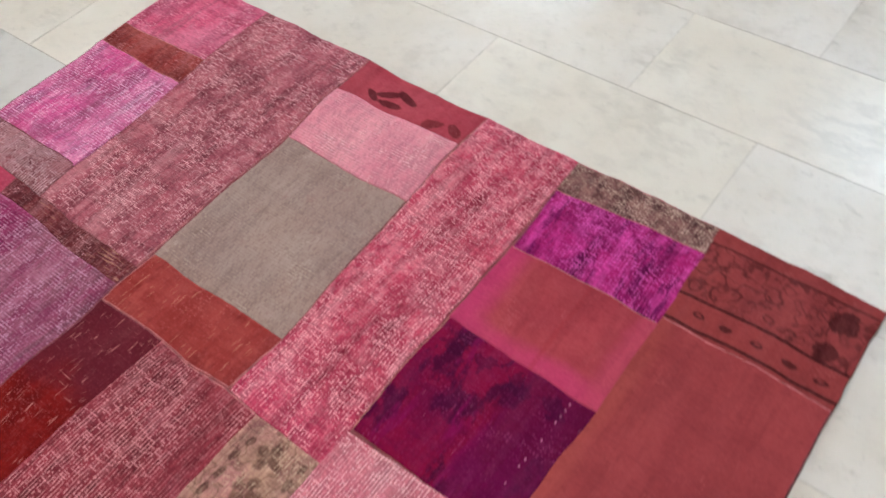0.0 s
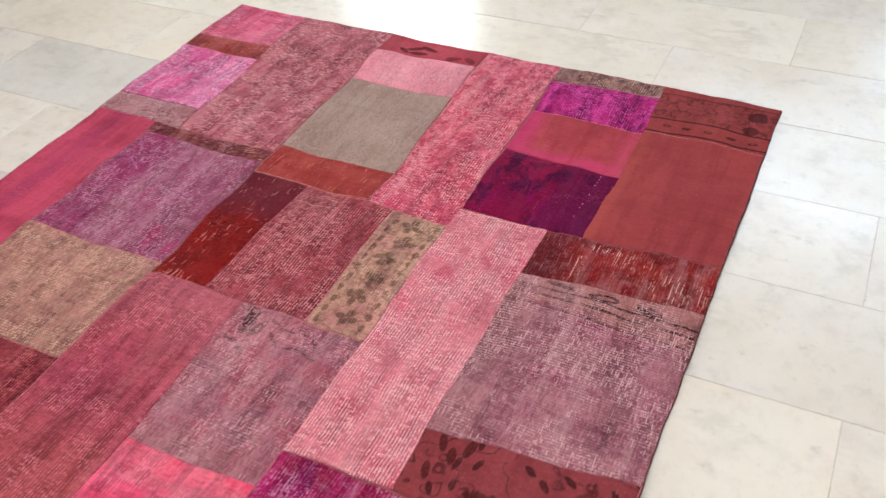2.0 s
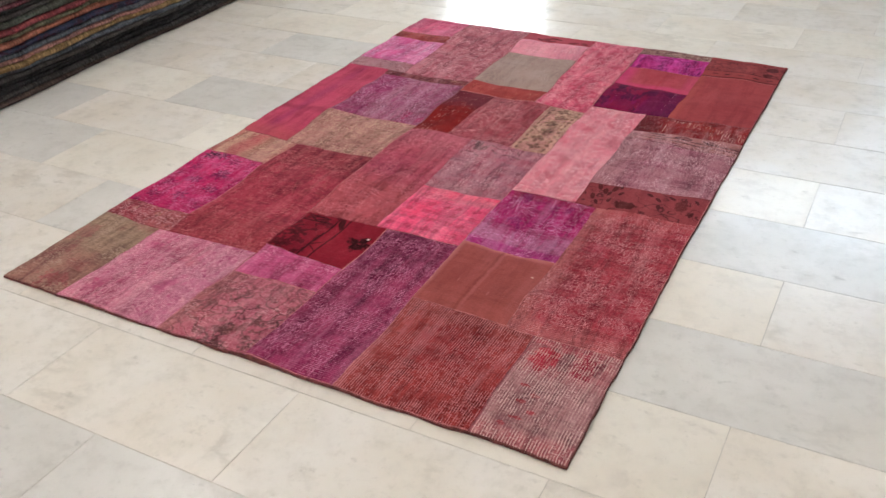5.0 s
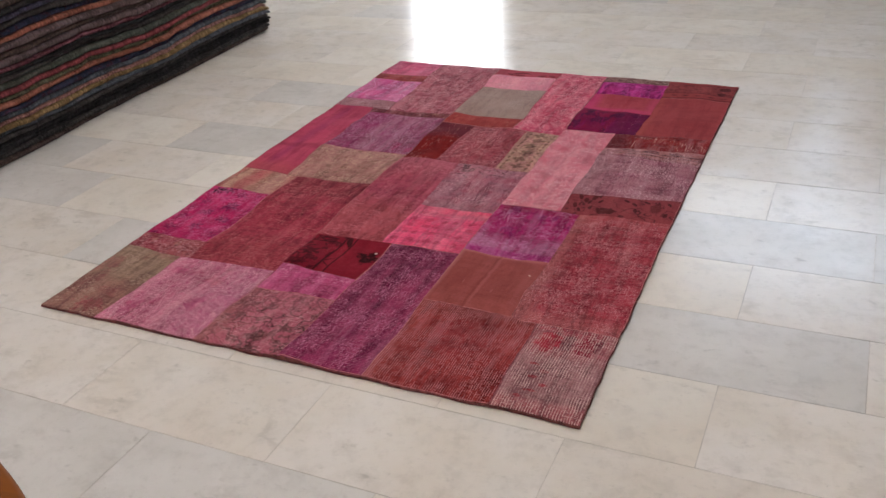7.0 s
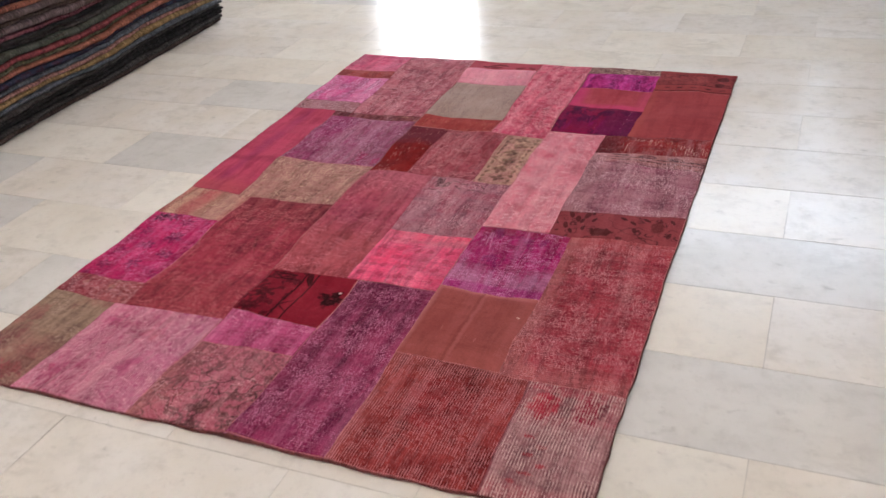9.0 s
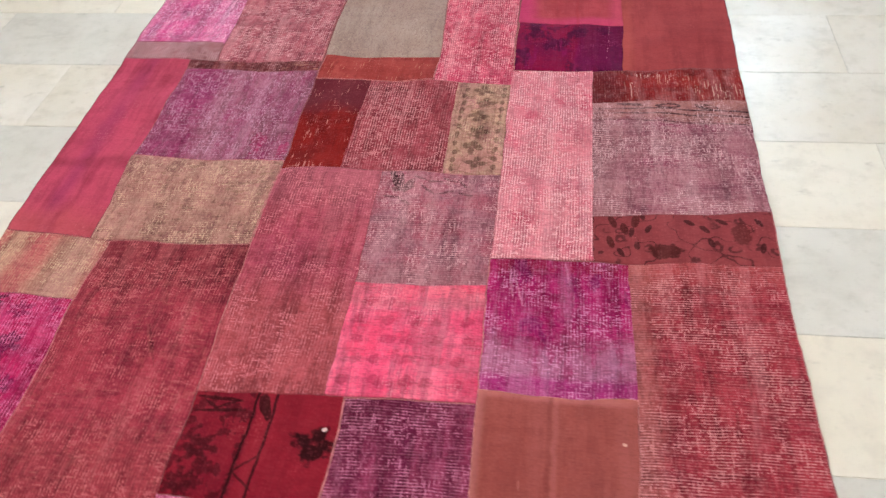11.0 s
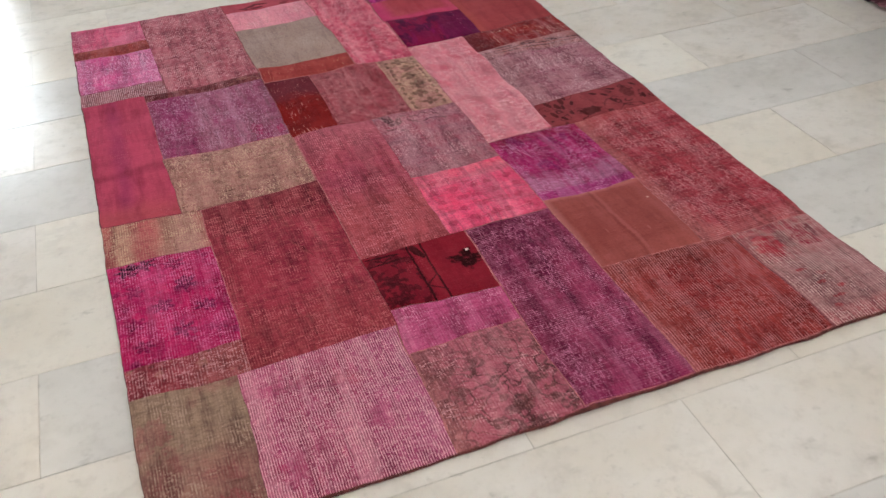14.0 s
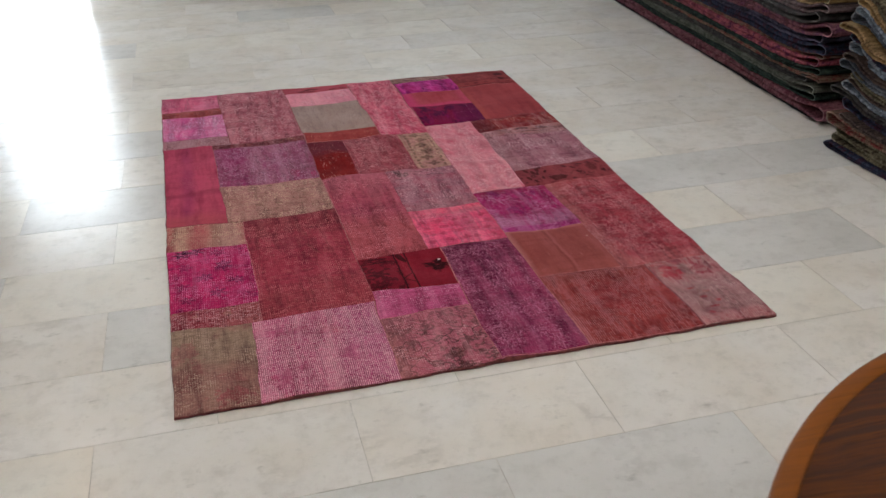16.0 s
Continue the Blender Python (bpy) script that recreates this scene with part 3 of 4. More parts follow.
# second column, from the far end to the near one
patch((.276, .256), (.583, .574), (1.803, 1.798), RL, wool("wool_salmon_heather", W(176, 94, 106), W(152, 74, 88), W(214, 158, 152), .6, "y", .3, mottle=26, fleck=.4, dash=.5))
patch(.197, .584, (1.762, 1.752), (1.802, 1.798), wool("wool_brown_strip", W(120, 52, 56), W(105, 44, 50), W(190, 140, 120), .5, "y", .25, extra=scratches(W(180, 130, 110), .8, "x", .58)), -.0003)
patch((.203, .197), (.584, .585), (1.35, 1.357), (1.762, 1.752), wool("wool_violet", W(146, 66, 100), W(160, 98, 118), W(192, 142, 165), .6, "x", .25, streak="y", extra=many(band("x", .25, .05, W(150, 52, 100), .7, .5, .03), band("x", .37, .035, W(172, 108, 128), .6, .8, .02), band("x", .45, .012, W(178, 120, 140), .5, .8, .01), blotch(W(148, 44, 96), 8, .5, .6, .8, (1.5, .3, 1)), blob(.5, 1.43, .016, .04, W(172, 36, 96), .7, .9), blob(.57, 1.41, .014, .03, W(172, 36, 96), .6, .9), blob(.27, 1.66, .05, .05, W(138, 36, 92), .6, .9))))
patch((.211, .203), (.585, .584), (1.06, 1.048), (1.35, 1.357), wool("wool_beige", W(166, 114, 106), W(180, 134, 122), W(205, 170, 145), .5, "x", .3, mottle=40, fleck=.4, extra=blotch(W(120, 84, 70), 60, .56, .64, .6, (.5, 1, 1))), .0004)
# two slanting blobs paint a crease's lit and shaded side into the brownred
patch((.258, .257), (.592, .585), (.388, .39), (1.054, 1.048), wool("wool_brownred", W(158, 54, 72), W(144, 46, 66), W(190, 106, 106), .5, "y", .3, mottle=6, extra=many(fade("y", .8, 1.05, W(116, 40, 50), .8), fade("y", .62, .5, W(152, 58, 68), .7), scratches(W(190, 112, 100), .4, "y", .64), blob(.474, .765, .003, .045, W(184, 106, 100), .3, .5, .42), blob(.481, .759, .003, .05, W(100, 32, 40), .5, .5, .42), scratches(W(196, 120, 112), .55, "x", .62), blotch(W(178, 96, 92), 44, .56, .66, .3))))
patch((.215, .227), (.579, .588), 0, (.384, .39), wool("wool_pink_knit", W(190, 90, 124), W(172, 72, 108), W(226, 168, 178), .85, "y", .6, .0047, mottle=7, fleck=.4, extra=many(band("x", .49, .008, W(140, 52, 88), .6, .6, .01), blob(.26, .09, .03, .025, W(176, 40, 96), .7), blotch(W(196, 96, 110), 5, .55, .7, .6), blotch(W(160, 58, 104), 12, .52, .64, .6, (1.5, .3, 1)), fade("x", .44, .56, W(176, 84, 128), .5, .08))), .0006)
# third column, from the far end to the near one
patch((.578, .573), (.889, .892), (2.356, 2.368), RL, wool("wool_red_leaf", W(170, 70, 82), W(162, 62, 76), W(205, 120, 125), .2, None, 0, dash=.06, fleck=.15, extra=many(blob(.67, 2.425, .03, .011, W(84, 26, 32), .9, .2, .5), blob(.71, 2.435, .03, .010, W(84, 26, 32), .9, .2, -.4), blob(.69, 2.40, .03, .010, W(84, 26, 32), .9, .2, .1), blob(.64, 2.405, .022, .009, W(84, 26, 32), .9, .2, -.6), blob(.80, 2.40, .024, .012, W(104, 36, 40), .8, .3, .6), blob(.85, 2.41, .022, .012, W(104, 36, 40), .8, .3, -.6))))
patch((.581, .578), (.897, .889), (2.196, 2.199), (2.356, 2.368), wool("wool_blush", W(216, 134, 150), W(220, 146, 158), W(234, 186, 190), .35, "x", .3, mottle=7, fleck=.25, dash=.3, uneven=.4), .0005)
patch((.587, .581), (.907, .897), (1.838, 1.845), (2.196, 2.199), wool("wool_taupe_grey", W(158, 134, 124), W(164, 142, 132), W(182, 163, 150), .25, "x", .15, mottle=8, fleck=.3, dash=.3, uneven=.4, extra=blotch(W(140, 98, 96), 14, .6, .72, .35)))
patch((.585, .587), (.906, .907), (1.716, 1.721), (1.838, 1.845), wool("wool_burnt_orange", W(154, 64, 48), W(144, 52, 42), W(200, 120, 90), .3, None, 0, dash=.06, streak="x", fleck=.15, extra=many(blotch(W(120, 40, 40), 16, .52, .64, .7, (1.2, .4, 1)), scratches(W(216, 156, 130), .5, "y", .64), blotch(W(178, 84, 58), 20, .56, .66, .5, (1, .4, 1), 3.0))))
patch((.584, .585), (.729, .735), (1.323, 1.323), (1.716, 1.718), wool("wool_rust_plum", W(124, 26, 22), W(106, 20, 20), W(190, 110, 90), .3, None, 0, dash=.06, fleck=.12, extra=many(fade("y", 1.53, 1.62, W(98, 30, 42), 1, .12), scratches(W(206, 144, 128), .7, "y", .63), scratches(W(206, 144, 128), .5, "x", .66))), -.0005)
patch((.729, .735), (.976, .971), (1.323, 1.329), (1.718, 1.718), wool("wool_madder_weave", W(156, 64, 76), W(144, 54, 66), W(210, 142, 142), .6, "y", .42, extra=blotch(W(170, 80, 94), 6, .5, .65, .6)))
patch((.976, .971), (1.109, 1.11), 1.33, (1.716, 1.712), wool("wool_sand_flower", W(188, 148, 126), W(190, 140, 128), W(212, 184, 158), .35, "y", .15, fleck=.2, dash=.2, extra=many(blotch(W(194, 132, 128), 7, .5, .62, .7), *[flower(1.043 + .006 * (-1) ** q, 1.375 + .06 * q, .024, W(100, 70, 58), 2, .8, .4) for q in range(6)], vines(W(120, 86, 70), 30, .03, 34, .3, .5), *[blob(.992 + .002 * (q % 3), 1.35 + .033 * q, .006, .011, W(104, 72, 60), .75, .6) for q in range(11)], *[blob(1.092, 1.36 + .033 * q, .006, .011, W(104, 72, 60), .75, .6) for q in range(11)], spots(W(116, 82, 66), 40, .3, .6))))
patch((.589, .584), (.833, .833), (.657, .667), (1.323, 1.325), wool("wool_dusty_rose", W(164, 68, 90), W(170, 74, 90), W(206, 122, 132), .45, "y", .3, mottle=7, extra=many(fade("y", 1.0, .85, W(172, 80, 84), .8), fade("y", 1.1, 1.3, W(168, 92, 104), .6), band("y", 1.02, .03, W(150, 58, 80), .4, .8, .03))))
patch((.835, .833), (1.108, 1.109), (.957, .967), (1.325, 1.33), wool("wool_mauve_leaf", W(160, 84, 100), W(154, 100, 114), W(205, 155, 160), .55, "x", .3, extra=many(fade("y", 1.05, .97, W(160, 108, 116), .7), blotch(W(146, 52, 76), 7, .54, .66, .7), blotch(W(120, 66, 76), 38, .58, .66, .5), *[blob(sx, sy, .004, .02, W(84, 44, 52), .75, .5, sa) for sx, sy, sa in ((.93, 1.30, 1.2), (.965, 1.292, 1.6), (1.0, 1.30, 1.2), (1.03, 1.285, .6), (.95, 1.26, .8), (.99, 1.25, 1.9), (1.04, 1.245, 1.3), (.87, 1.23, 1.4), (.90, 1.215, .9))], blob(.868, 1.295, .008, .035, W(58, 26, 34), .9, .3, .3), blob(.885, 1.28, .008, .035, W(58, 26, 34), .9, .3, .1), blob(.903, 1.27, .010, .026, W(62, 28, 36), .85, .3, -.4), blob(.89, 1.262, .028, .012, W(62, 28, 36), .8, .4, .2))))
patch((.832, .835), (1.109, 1.108), (.668, .664), (.957, .967), wool("wool_hot_pink", W(228, 80, 120), W(230, 106, 136), W(230, 150, 166), .25, "y", .1, fleck=.15, dash=.2, extra=many(fade("y", .87, .96, W(222, 112, 126), .6), band("y", .905, .012, W(196, 110, 122), .5, .9, .03), blotch(W(224, 52, 98), 8, .5, .62, .6), *[blob(.865 + .052 * (q % 5) + .008 * (q % 3), .70 + .052 * (q // 5), .013, .012, W(186, 48, 84), .6, .8) for q in range(22)])), .0005)
patch((.593, .592), (.865, .872), (.439, .427), (.657, .666), wool("wool_oxblood", W(122, 25, 40), W(110, 20, 36), W(190, 90, 95), .2, None, 0, dash=.06, fleck=.12, extra=many(blotch(W(70, 14, 24), 30, .5, .56, .8, (1.2, 1, 1)), fade("x", .722, .735, W(130, 27, 42), .92, .02), band("x", .722, .0028, W(46, 10, 16), .95, .4, .004), band("x", .757, .0026, W(46, 10, 16), .9, .4, .004),
       blob(.655, .648, .045, .004, W(48, 10, 16), .9, .3, -.1), blob(.66, .622, .045, .004, W(48, 10, 16), .9, .3, .05), blob(.668, .635, .03, .003, W(48, 10, 16), .8, .3, .45), blob(.64, .635, .02, .003, W(48, 10, 16), .8, .3, -.6),
       blob(.739, .638, .011, .024, W(46, 10, 14), .95, .25, .35), blob(.748, .62, .007, .018, W(46, 10, 14), .95, .25, .2), blob(.735, .505, .0024, .034, W(50, 12, 18), .8, .2, -.7), blob(.742, .475, .0024, .03, W(50, 12, 18), .7, .2, .9),
       flower(.65, .535, .034, W(60, 12, 20), 3, .85), flower(.64, .465, .026, W(60, 12, 20), 3, .8, 1.0), flower(.843, .562, .036, W(36, 8, 12), 2, .97, .6), blob(.843, .545, .02, .016, W(40, 8, 12), .95, .3), blob(.856, .592, .005, .004, W(222, 196, 190), .95, .2))), -.0004)
patch((.587, .592), (.861, .864), (.296, .302), (.439, .427), wool("wool_rose_band", W(190, 82, 126), W(182, 72, 116), W(220, 150, 175), .4, "y", .15, extra=blotch(W(160, 44, 84), 20, .6, .7, .5)))
patch((.579, .587), (.854, .861), 0, (.296, .302), wool("wool_pink_scroll", W(170, 90, 104), W(178, 98, 112), W(212, 155, 155), .4, "y", .12, extra=many(fade("x", .66, .6, W(172, 112, 106), .8), vines(W(92, 58, 58), 15, .03, 19, .45, .85), vines(W(90, 56, 56), 22, .024, 17, .42, .85, 3.0), blotch(W(98, 58, 56), 30, .58, .63, .75), blotch(W(120, 74, 68), 16, .58, .68, .5), fade("y", .17, .26, W(184, 104, 116), .35, .14), fade("x", .72, .6, W(176, 108, 110), .5, .12))))
# fourth column, from the far end to the near one
patch((.907, .892), (1.112, 1.11), (1.721, 1.711), RL, wool("wool_pink_heather", W(196, 74, 100), W(184, 62, 90), W(230, 160, 168), .7, "y", .3, mottle=16, fleck=.45, extra=many(blotch(W(216, 128, 142), 46, .5, .58, .5, (1, .6, 1)), fade("y", 1.82, 1.74, W(205, 66, 104), .6))))
patch((1.109, 1.111), (1.32, 1.323), (1.047, 1.053), (1.776, 1.787), wool("wool_pale_rose_weave", W(206, 112, 128), W(212, 126, 138), W(234, 184, 182), .7, "y", .4, .0054, uneven=.65, extra=many(blotch(W(204, 76, 104), 7, .52, .66, .7), blotch(W(150, 66, 80), 60, .64, .7, .5, (.4, 1, 1)))), .0007)
patch((.854, .871), (1.117, 1.109), 0, (.664, .662), wool("wool_plum", W(142, 46, 82), W(154, 62, 96), W(192, 120, 148), .55, "x", .42, .0056, streak="y", extra=many(fade("y", .42, .52, W(132, 54, 84), .5), blotch(W(96, 22, 54), 7, .5, .62, .8, (1.5, .35, 1)), band("x", .915, .026, W(96, 24, 56), .65, .8, .02), band("x", 1.005, .014, W(104, 26, 64), .6, .8, .02), band("x", 1.09, .012, W(96, 24, 56), .6, .8, .02), fade("y", .14, .05, W(146, 42, 88), .4))), -.0003)
# fifth column, from the far end to the near one
patch((1.113, 1.11), (1.410, 1.401), (2.377, 2.398), RL, wool("wool_peppered", W(136, 96, 90), W(98, 62, 62), W(196, 166, 150), .6, "y", .4, mottle=38, fleck=.5))
patch((1.117, 1.113), (1.411, 1.410), (2.226, 2.228), (2.377, 2.398), wool("wool_magenta", W(176, 36, 114), W(144, 28, 100), W(212, 90, 170), .6, "y", .3, extra=many(blotch(W(110, 22, 86), 26, .5, .6, .8, (1.4, .3, 1)), blotch(W(208, 66, 150), 40, .53, .64, .75, (1.3, .3, 1)))))
patch((1.115, 1.117), (1.407, 1.411), (2.038, 2.032), (2.226, 2.228), wool("wool_coral_band", W(164, 66, 74), W(158, 60, 70), W(205, 120, 120), .2, None, 0, dash=.06, fleck=.1, extra=many(fade("x", 1.175, 1.13, W(184, 58, 104), .9, .03), fade("y", 2.085, 2.05, W(190, 62, 106), .8, .04), fade("x", 1.355, 1.385, W(182, 70, 96), .7, .03), band("x", 1.275, .004, W(160, 52, 60), .4, .6, .01))))
patch((1.112, 1.115), (1.402, 1.407), (1.784, 1.788), (2.038, 2.032), wool("wool_aubergine", W(104, 12, 56), W(130, 14, 56), W(180, 90, 140), .35, None, 0, dash=.06, mottle=6, fleck=.12, extra=many(blotch(W(66, 8, 48), 15, .5, .58, .85, (1, .6, 1)), blotch(W(126, 16, 80), 24, .52, .64, .7, (1.3, .3, 1), 4.0), fade("x", 1.26, 1.29, W(80, 8, 52), .6, .04), scratches(W(205, 140, 170), .35, "y", .7), *[blob(1.362 + .3 * (q - 2.0) * .1, q, .0014, .003, W(196, 130, 156), .7, .3) for q in (2.018, 2.005, 1.992, 1.978, 1.94, 1.90, 1.885, 1.85)], *[blob(q, 2.0 + .05 * (1.25 - q), .02, .018, W(56, 8, 46), .5, 1.6) for q in (1.15, 1.21, 1.285, 1.34)])), -.0004)
patch((1.321, 1.323), RW, (1.632, 1.648), (1.785, 1.796), wool("wool_scuffed_crimson", W(130, 30, 34), W(140, 40, 34), W(214, 165, 150), .3, "y", .12, .0056, fleck=.08, dash=.05, extra=many(fade("x", 1.43, 1.36, W(92, 28, 36), .8, .05), blotch(W(104, 26, 30), 12, .5, .62, .6), scratches(W(216, 172, 158), .5, "y", .66),
       abrasion(1.63, 1.69, .075, .05, W(222, 182, 166), .95), abrasion(1.418, 1.69, .018, .07, W(220, 180, 168), .9), abrasion(1.53, 1.74, .06, .03, W(216, 170, 155), .7), abrasion(1.46, 1.765, .05, .014, W(222, 190, 178), .9))), -.0004)
patch((1.319, 1.321), RW, (1.184, 1.216), (1.632, 1.648), wool("wool_lilac_bands", W(160, 104, 114), W(152, 90, 106), W(208, 165, 165), .6, "x", .4, streak="x", extra=many(fade("y", 1.535, 1.555, W(160, 106, 100), .85, .015), band("y", 1.545, .0025, W(66, 30, 34), 1, .4, .006), band("y", 1.577, .0030, W(66, 30, 34), 1, .4, .010), band("y", 1.599, .0030, W(66, 30, 34), 1, .4, .010), blob(1.344, 1.588, .0022, .012, W(66, 30, 34), 1, .2), blob(1.41, 1.618, .03, .007, W(66, 30, 34), 1, .6, -.15), blob(1.505, 1.613, .03, .010, W(66, 30, 34), 15, .35, .1), blob(1.505, 1.613, .021, .005, W(166, 108, 106), .85, .2, .1), blob(1.60, 1.611, .028, .010, W(66, 30, 34), 15, .35, -.35), blob(1.605, 1.612, .017, .004, W(166, 108, 106), .85, .2, -.35),
       blob(1.50, 1.528, .03, .006, W(150, 40, 92), .7, .6), blotch(W(156, 56, 98), 7, .54, .66, .6, (.5, 1, 1)), fade("x", 1.40, 1.36, W(164, 112, 118), .6))))
patch((1.318, 1.319), RW, (1.052, 1.047), (1.184, 1.216), wool("wool_brick_floral", W(136, 60, 65), W(130, 56, 61), W(205, 120, 115), .2, None, 0, dash=.06, fleck=.14, extra=many(vines(W(72, 30, 32), 16, .014, 22, .34, .8), blob(1.468, 1.082, .036, .022, W(70, 26, 26), .95, .5), *[blob(lx, ly, .006, .014, W(66, 26, 28), .9, .25, la) for lx, ly, la in ((1.375, 1.195, .3), (1.40, 1.14, -.2), (1.425, 1.19, .1), (1.435, 1.15, -.4), (1.375, 1.08, .4), (1.41, 1.10, .1), (1.52, 1.17, .9), (1.55, 1.15, .7), (1.585, 1.175, .9), (1.56, 1.11, .3), (1.66, 1.175, .5), (1.66, 1.1, -.3))], blob(1.36, 1.17, .008, .02, W(76, 28, 28), .9, .2, .4), blob(1.385, 1.15, .008, .018, W(76, 28, 28), .9, .2, .2), blob(1.41, 1.175, .009, .02, W(76, 28, 28), .9, .2, -.2), blob(1.355, 1.11, .008, .018, W(76, 28, 28), .9, .2, .3), blob(1.62, 1.14, .02, .03, W(86, 32, 32), .8, .5))))
patch((1.109, 1.108), (1.393, 1.39), (.694, .696), (1.047, 1.049), wool("wool_berry", W(164, 24, 96), W(150, 24, 84), W(205, 140, 175), .5, "y", .2, extra=many(fade("y", .98, 1.02, W(146, 18, 66), .9, .06), blotch(W(112, 20, 84), 20, .52, .62, .7, (1, .5, 1)), fade("y", .86, .78, W(176, 120, 148), .62, .28), blotch(W(166, 30, 100), 22, .5, .6, .6, (1.6, .4, 1)), fade("y", .745, .725, W(160, 26, 112), .8, .03), scratches(W(206, 150, 170), .5, "y", .66), blob(1.158, .985, .0024, .05, W(206, 140, 162), .55, .6, .1), blob(1.172, .965, .002, .06, W(206, 140, 162), .5, .6, .2), blob(1.27, 1.0, .002, .04, W(206, 130, 160), .4, .6, .15))))
# the velvet's middle fold: lit side and shadow line painted as two bands
patch((1.112, 1.109), (1.391, 1.393), (.382, .377), (.694, .696), wool("wool_tan_velvet", W(146, 74, 64), W(140, 68, 58), W(190, 125, 100), .15, None, 0, dash=.06, mottle=4, fleck=.08, extra=many(fade("x", 1.14, 1.12, W(180, 112, 100), .8, .016), fade("y", .672, .69, W(180, 108, 96), .7, .012), fade("x", 1.35, 1.385, W(166, 90, 82), .5, .02), fade("y", .44, .39, W(164, 88, 80), .5, .03), band("x", 1.256, .005, W(172, 100, 86), .45, .8, .012), band("x", 1.246, .004, W(112, 50, 44), .35, .8, .012), blob(1.372, .60, .004, .003, W(214, 176, 158), .8, .4), blob(1.30, .47, .003, .012, W(170, 104, 90), .5, .5), blob(1.20, .50, .002, .01, W(170, 104, 90), .5, .5))), .0012, .006)
patch((1.117, 1.112), (1.47, 1.47), 0, (.382, .376), wool("wool_rust_rib", W(154, 56, 54), W(136, 46, 46), W(194, 126, 104), .75, "y", .5, .0056, mottle=5, fleck=.2, dash=.2, extra=many(fade("x", 1.19, 1.13, W(152, 70, 58), .6, .05), blob(1.3, .24, .09, .09, W(146, 40, 46), .7, .8), blotch(W(158, 60, 50), 6, .55, .68, .6), fade("y", .30, .37, W(120, 62, 48), .5, .08))))
# sixth column, from the far end to the near one
patch((1.411, 1.401), RW, (2.242, 2.236), RL, wool("wool_russet_floral", W(138, 60, 60), W(132, 56, 57), W(185, 110, 100), .2, None, 0, dash=.06, fleck=.12, extra=many(vines(W(72, 26, 26), 20, .03, 20, .36, .6), blob(1.655, 2.40, .022, .026, W(66, 24, 26), .9, .6), blob(1.65, 2.33, .02, .02, W(66, 24, 26), .85, .6), vines(W(66, 24, 24), 34, .035, 30, .3, .45, 4.0), fade("y", 2.312, 2.304, W(142, 60, 60), .9, .004), fade("y", 2.435, 2.442, W(138, 58, 58), .9, .004), band("y", 2.308, .003, W(60, 22, 24), .9, .4, .004), band("y", 2.25, .003, W(60, 22, 24), .9, .4, .004), band("y", 2.44, .0024, W(70, 26, 26), .7, .4, .004), *[blob(mx, 2.278 - .02 * (mx - 1.45), .012, .006, W(64, 24, 26), .8, .5) for mx in (1.45, 1.5, 1.555, 1.61, 1.665)], *[blob(mx, 2.279 - .02 * (mx - 1.45), .006, .0026, W(142, 60, 60), .8, .2) for mx in (1.45, 1.555, 1.665)])))
patch((1.402, 1.411), RW, (1.786, 1.796), (2.242, 2.236), wool("wool_terracotta_plain", W(152, 64, 67), W(146, 60, 64), W(195, 105, 100), .15, None, 0, dash=.06, mottle=4, fleck=.1, extra=fade("x", 1.44, 1.41, W(164, 76, 66), .6, .03)), .0004)
patch((1.391, 1.39), RW, (.377, .366), (1.049, 1.047), wool("wool_rose_red_weave", W(164, 54, 68), W(148, 44, 60), W(202, 134, 128), .55, "x", .5, .0056, streak="x", extra=many(fade("x", 1.47, 1.40, W(160, 102, 86), .6, .1), fade("y", .95, 1.04, W(166, 88, 78), .4, .1), fade("y", .46, .39, W(182, 106, 104), .6), blotch(W(150, 44, 66), 8, .56, .66, .5))))
patch((1.47, 1.47), RW, 0, (.376, .366), wool("wool_faded_pink_rib", W(168, 98, 104), W(150, 84, 90), W(208, 172, 166), .75, "y", .55, .0062, fleck=.25, dash=.25, extra=many(fade("y", .27, .2, W(160, 118, 118), .75, .06), blob(1.53, .30, .035, .05, W(170, 44, 62), 1.0, .9), blob(1.63, .30, .028, .045, W(140, 34, 56), 1.0, .9), blob(1.58, .31, .018, .04, W(120, 74, 80), .7, .9), blob(1.66, .31, .012, .03, W(96, 40, 54), .7, .9), *[blob(1.53 + .012 * ((q * 7) % 5), .05 + .026 * q, .012, .006, W(170, 50, 62), .8, 1.2) for q in range(6)], fade("y", .06, .02, W(176, 92, 98), .7, .04), blob(1.58, .355, .1, .02, W(172, 70, 84), .6, .9))))

# felt under the patches, and the bound edge
backing = plain("rug_backing", lin(140, 74, 78), 0.95, 0.25, 30.0)
bm = bmesh.new()
steps = [(i / 60 * RW, j / 84 * RL) for j in range(85) for i in range(61)]
grid = [bm.verts.new((*wobble(x, y), lie(x, y) - 0.0026)) for x, y in steps]
for j in range(84):
    for i in range(60):
        k = j * 61 + i
        bm.faces.new((grid[k], grid[k + 1], grid[k + 62], grid[k + 61]))
part("backing", bm, backing, rug, "dull red felt backing")
bm = bmesh.new()
loop = [(i / 120 * RW, 0) for i in range(120)] + [(RW, i / 170 * RL) for i in range(170)] + [(RW - i / 120 * RW, RL) for i in range(120)] + [(0, RL - i / 170 * RL) for i in range(170)]
rings = []
